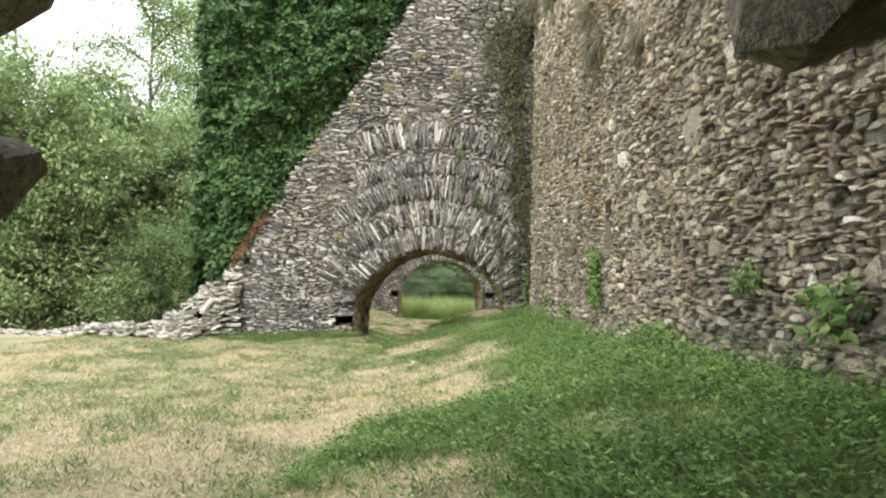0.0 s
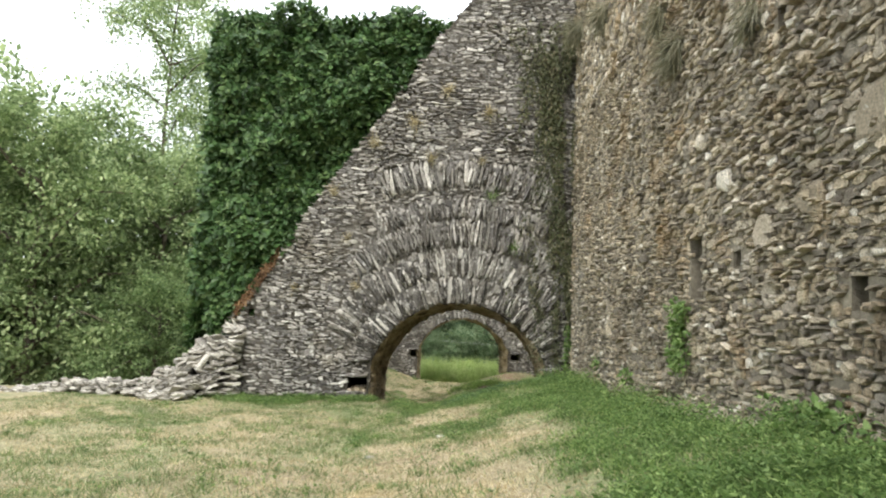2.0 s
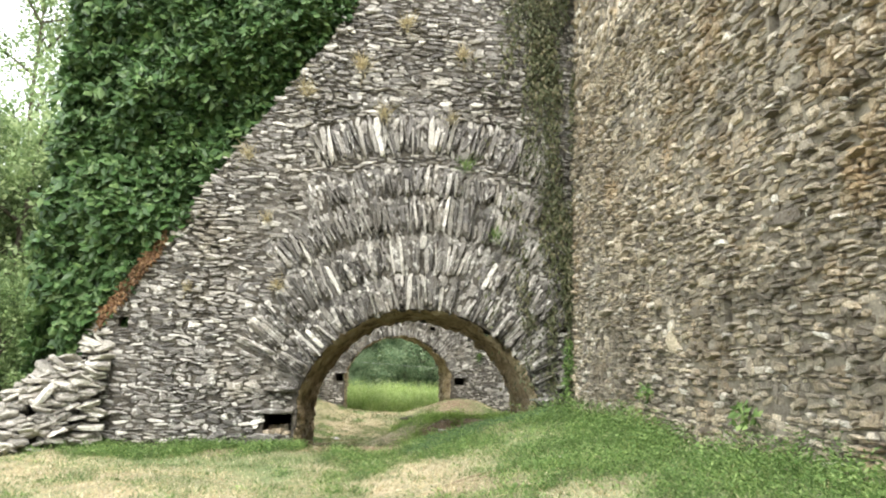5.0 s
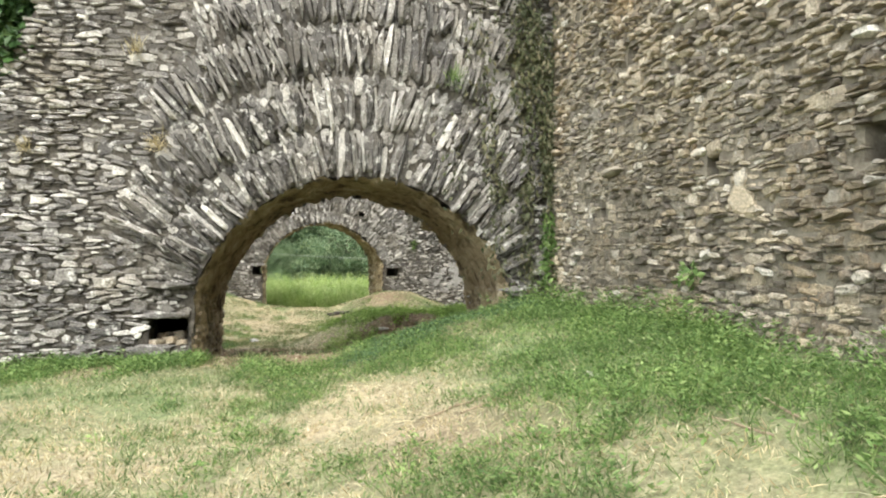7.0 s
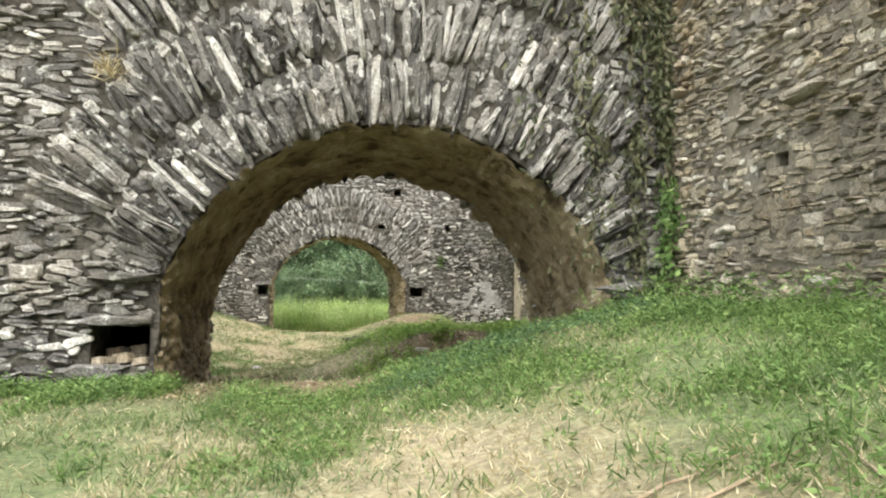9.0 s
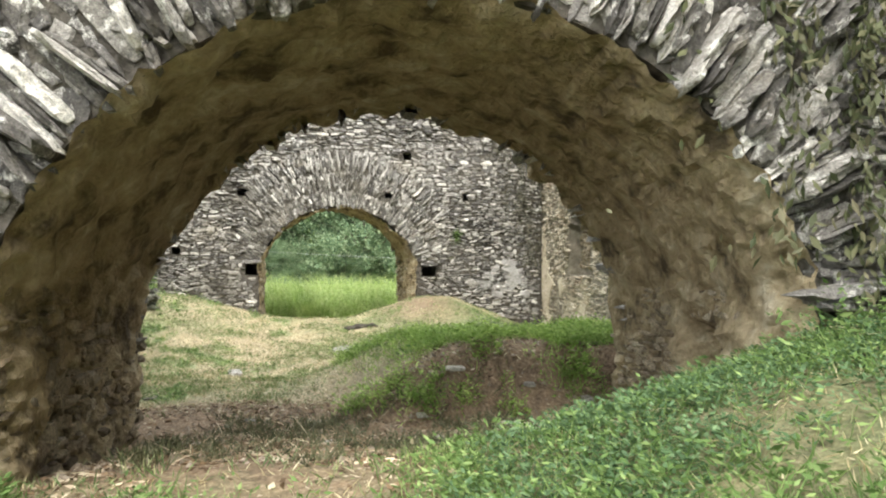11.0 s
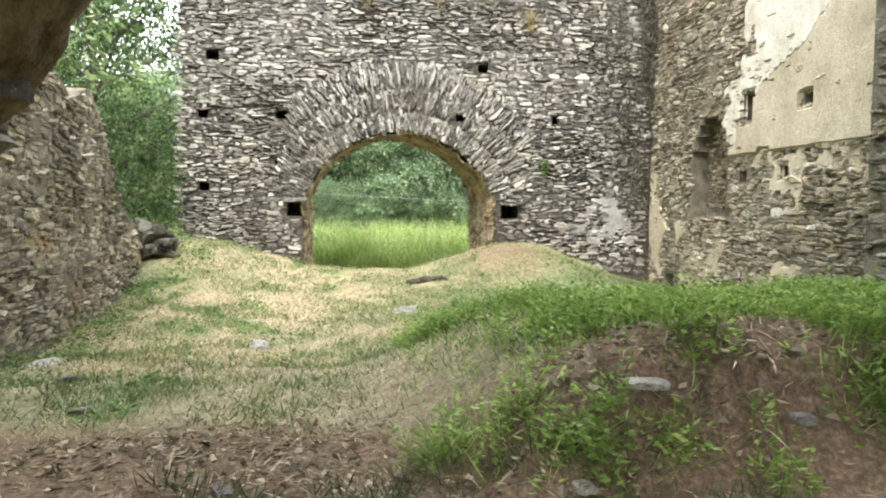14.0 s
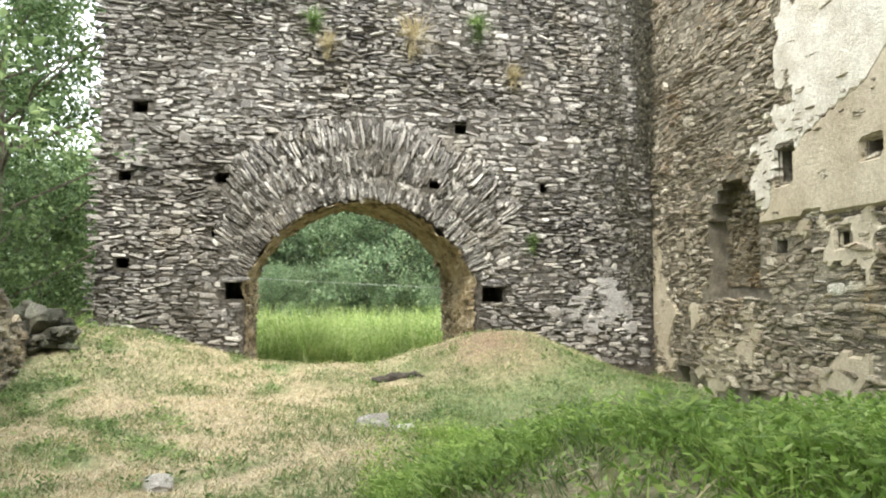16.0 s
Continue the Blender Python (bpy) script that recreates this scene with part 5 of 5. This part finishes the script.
v = np.concatenate((herbs(rng, x, y, 12, 0.1, 0.055), blades(rng, x, y, 5, 0.14, 0.008, 0.07, 0.7), herbs(rng, x2, y2, 10, 0.09, 0.05), blades(rng, x2, y2, 6, 0.13, 0.008, 0.08, 0.7)))
tagged(leaf_object("weed_clumps", v, herb_leaf), "bright green clumps of weeds in the dry turf", "weeds", kind="stuff")

# broad-leaved nettles where the green slope meets the passage
nettle_leaf = leaf_material("nettle_leaf", ((0.0, (0.06, 0.11, 0.05)), (0.6, (0.11, 0.19, 0.09)), (1.0, (0.2, 0.3, 0.155))), 0.35)
nettle_d = lambda x, y: np.clip(1.2 * smooth01((x + 0.9 - 0.55 * (y - 20.6)) / 0.7), 0, 1) * (1 - smooth01((y - 21.5 - 0.35 * x) / 0.5))
x, y = scatter(rng, 2600, -0.8, 2.2, 20.3, 22.9, nettle_d, 0.6)
v = herbs(rng, x, y, 14, 0.11, 0.036)
tagged(leaf_object("nettles", v, nettle_leaf), "broad-leaved blue-green nettles at the passage mouth", "weeds", kind="stuff")

# tall meadow beyond the second archway
x, y = scatter(rng, 9000, -9, 12, 42.2, 53, lambda x, y: 0.9 + 0 * x)
high = np.sin(x * 1.9 + 1.5 * np.sin(y * 1.1)) * np.sin(y * 1.6 + np.sin(x * 2.3)) > 0.15
v = np.concatenate((blades(rng, x, y, 3, 0.85, 0.02, 0.14, 0.5), blades(rng, x[high], y[high], 6, 1.5, 0.02, 0.22, 0.4), herbs(rng, x[high], y[high], 10, 1.3, 0.1), herbs(rng, x, y, 22, 0.95, 0.1)))
tagged(leaf_object("meadow", v, meadow_leaf), "tall bright green meadow grass beyond the archway", "meadow", kind="stuff")

# litter: straws, twigs, leaves
x, y = scatter(rng, 7000, -9, 5, 4, 37, lambda x, y: 0.55 + 0 * x, 1.0)
k = len(x)
a = rng.uniform(0, 2 * math.pi, k)
c = np.stack((x, y, ground_z(x, y) + 0.02), 1)
L = rng.uniform(0.1, 0.32, k)
v = cards(c, np.stack((np.cos(a), np.sin(a), rng.normal(0.05, 0.12, k)), 1), np.array((0, 0, 1.0)) + rng.normal(0, 0.3, (k, 3)), L, np.full(k, 0.01), 0.1)
tagged(leaf_object("loose_straw", v, grass_dry), "loose mown straw lying on the turf", "straw", kind="stuff")
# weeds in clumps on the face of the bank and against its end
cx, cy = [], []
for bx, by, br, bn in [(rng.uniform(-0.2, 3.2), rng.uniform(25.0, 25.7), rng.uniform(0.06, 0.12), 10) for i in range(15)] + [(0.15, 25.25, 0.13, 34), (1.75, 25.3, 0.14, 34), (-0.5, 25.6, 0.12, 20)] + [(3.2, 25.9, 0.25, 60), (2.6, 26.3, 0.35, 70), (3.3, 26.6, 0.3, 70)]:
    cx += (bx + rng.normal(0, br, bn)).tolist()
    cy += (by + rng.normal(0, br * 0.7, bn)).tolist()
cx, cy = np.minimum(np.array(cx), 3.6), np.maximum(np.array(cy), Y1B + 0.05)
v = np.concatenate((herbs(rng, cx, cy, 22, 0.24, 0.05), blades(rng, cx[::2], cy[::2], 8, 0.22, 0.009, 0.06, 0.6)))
tagged(leaf_object("bank_clumps", v, lit_bank_leaf), "clumps of green weeds on the face of the earth bank", "weeds", kind="stuff")
litter_mat = leaf_material("dead_leaf", ((0.0, (0.07, 0.045, 0.028)), (0.6, (0.22, 0.15, 0.09)), (1.0, (0.6, 0.52, 0.4))), 0.15, 0.9)
lit = lambda x, y: np.clip(0.12 + soil_cover(x, y), 0, 1)
x, y = scatter(rng, 20000, -2.8, 4.5, 21, 26.5, lit, 0.6)
k = len(x)
a = rng.uniform(0, 2 * math.pi, k)
c = np.stack((x, y, ground_z(x, y) + 0.012), 1)
L = rng.uniform(0.02, 0.085, k)
v = cards(c, np.stack((np.cos(a), np.sin(a), rng.normal(0.1, 0.2, k)), 1), np.array((0, 0, 1.0)) + rng.normal(0, 0.35, (k, 3)), L, L * rng.uniform(0.2, 0.7, k))
x, y = scatter(rng, 5200, -2.4, 3.7, 22.4, 26.2, lambda x, y: 0.15 + 0.85 * soil_cover(x, y), 0.8)
k = len(x)
a = rng.uniform(0, 2 * math.pi, k)
L = rng.uniform(0.06, 0.3, k)
c = np.stack((x, y, ground_z(x, y) + 0.015), 1)
v = np.concatenate((v, cards(c, np.stack((np.cos(a), np.sin(a), rng.normal(0.12, 0.2, k)), 1), np.array((0, 0, 1.0)) + rng.normal(0, 0.3, (k, 3)), L, np.full(k, 0.009), 0.1)))
tagged(leaf_object("leaf_litter", v, litter_mat), "brown dead leaves and straw on bare soil", "litter", kind="stuff")
dead_stalk = rough_material("dry_stalk", ((0.3, (0.22, 0.16, 0.1)), (0.7, (0.45, 0.37, 0.26))), 8, 0.01)
twig_shapes = []
for i in range(5):
    bm = bmesh.new()
    pts = [Vector((t - 0.5, 0.06 * wob(t * 4, i, 1, 3 + i), 0.015 + 0.03 * abs(wob(t * 3, i, 1, 9)))) for t in np.linspace(0, 1, 6)]
    tube(bm, pts, [0.011, 0.012, 0.01, 0.009, 0.007, 0.004], 5)
    me = bpy.data.meshes.new("twig")
    bm.to_mesh(me)
    bm.free()
    me.materials.append(dead_stalk)
    twig_shapes.append(me)
spots = [(rng.uniform(-2.2, 3.2), rng.uniform(22.5, 26.0)) for i in range(70)] + [(rng.uniform(-1.5, 2.2), rng.uniform(12.0, 17.5)) for i in range(16)] + [(0.6, 33.6), (0.3, 33.2), (0.7, 33.3), (0.1, 33.5)]
for i, (x, y) in enumerate(spots):
    turn, s = rng.uniform(0, 180), rng.uniform(0.25, 0.75)
    e = 0.4 * s
    ca, sa = math.cos(radians(turn)), math.sin(radians(turn))
    za, zb = float(ground_z(x - ca * e, y - sa * e)), float(ground_z(x + ca * e, y + sa * e))
    ob = tagged(new("twig", twig_shapes[i % 5]), "dry broken stalk lying on the ground", "twig", "dry stalks on the ground")
    ob.matrix_world = pose(x, y, 0.5 * (za + zb) + 0.004, 0, 0, turn) @ pose(0, 0, 0, 0, -math.degrees(math.atan2(zb - za, 2 * e)), 0) @ Matrix.Diagonal((s, s, s, 1))

# crumbs of soil and stone chips on the bare ground
clod_mat = rough_material("soil_crumbs", ((0.3, (0.13, 0.1, 0.07)), (0.7, (0.4, 0.34, 0.27))), 5, 0.01)
x, y = scatter(rng, 8000, -2.5, 3.7, 22.3, 26.0, lambda x, y: 0.1 + 0.9 * soil_cover(x, y), 0.6)
k = len(x)
base = np.array(((1, 0, 0), (-0.5, 0.87, 0), (-0.5, -0.87, 0), (0.1, 0.1, 0.8)))
size = (0.01 + 0.045 * rng.random(k) ** 5)[:, None, None]
ang = rng.uniform(0, 2 * math.pi, k)
rot = np.stack((np.stack((np.cos(ang), -np.sin(ang), 0 * ang), 1), np.stack((np.sin(ang), np.cos(ang), 0 * ang), 1), np.stack((0 * ang, 0 * ang, 0 * ang + 1), 1)), 1)
pts = np.einsum("kij,kpj->kpi", rot, (base + rng.uniform(-0.35, 0.35, (k, 4, 3))) * size) + np.stack((x, y, ground_z(x, y) - 0.003), 1)[:, None]
clods = [tuple(4 * i + a for a in f) for i in range(k) for f in ((0, 1, 3), (1, 2, 3), (2, 0, 3))]
tagged(mesh_object("soil_crumbs", pts.reshape(-1, 3).tolist(), clods, clod_mat), "crumbs of soil and stone chips on bare ground", "soil", kind="stuff")

# charred log
bm = bmesh.new()
tube(bm, [Vector((0.45 * t, 0.09 * math.sin(t * 2.6), 0.06 + 0.03 * t)) for t in np.linspace(-1, 1, 13)], [0.03, 0.06, 0.075, 0.06, 0.08, 0.085, 0.07, 0.075, 0.06, 0.07, 0.05, 0.05, 0.025], 9)
tube(bm, [Vector((0.1, 0.0, 0.07)), Vector((0.3, -0.12, 0.1)), Vector((0.5, -0.2, 0.06))], [0.04, 0.03, 0.012], 6)
me = bpy.data.meshes.new("log")
for vert in bm.verts:
    vert.co += Vector((0, 1, 1)) * 0.05 * noise.noise(vert.co * 9)
bm.to_mesh(me)
bm.free()
me.materials.append(dead_wood)
log = tagged(new("log", me), "charred black log lying on the grass", "log")
log.matrix_world = pose(0.36, 37.0, float(ground_z(0.36, 37.0)) - 0.03, 0, 0, 12)

# a cable crossing behind the second archway
cable_mat = rough_material("pale_cable", ((0.3, (0.45, 0.45, 0.44)), (0.7, (0.6, 0.6, 0.58))), 3, 0.001)
bm = bmesh.new()
tube(bm, [Vector((x, 53.5, 1.25 - 0.035 * (x - 1) + 0.0016 * (x - 2) ** 2)) for x in np.linspace(-14, 16, 21)], [0.006] * 21, 5)
me = bpy.data.meshes.new("cable")
bm.to_mesh(me)
bm.free()
me.materials.append(cable_mat)
cable = tagged(new("cable", me), "thin pale cable strung across the meadow", "cable")
for x in (-14.0, 16.0):
    bm = bmesh.new()
    gz = float(ground_z(x, 53.5))
    tube(bm, [Vector((x, 53.5, gz - 0.2)), Vector((x, 53.5, 2.2))], [0.07, 0.05], 8)
    part("post", bm, bark, cable, "rough wooden post")
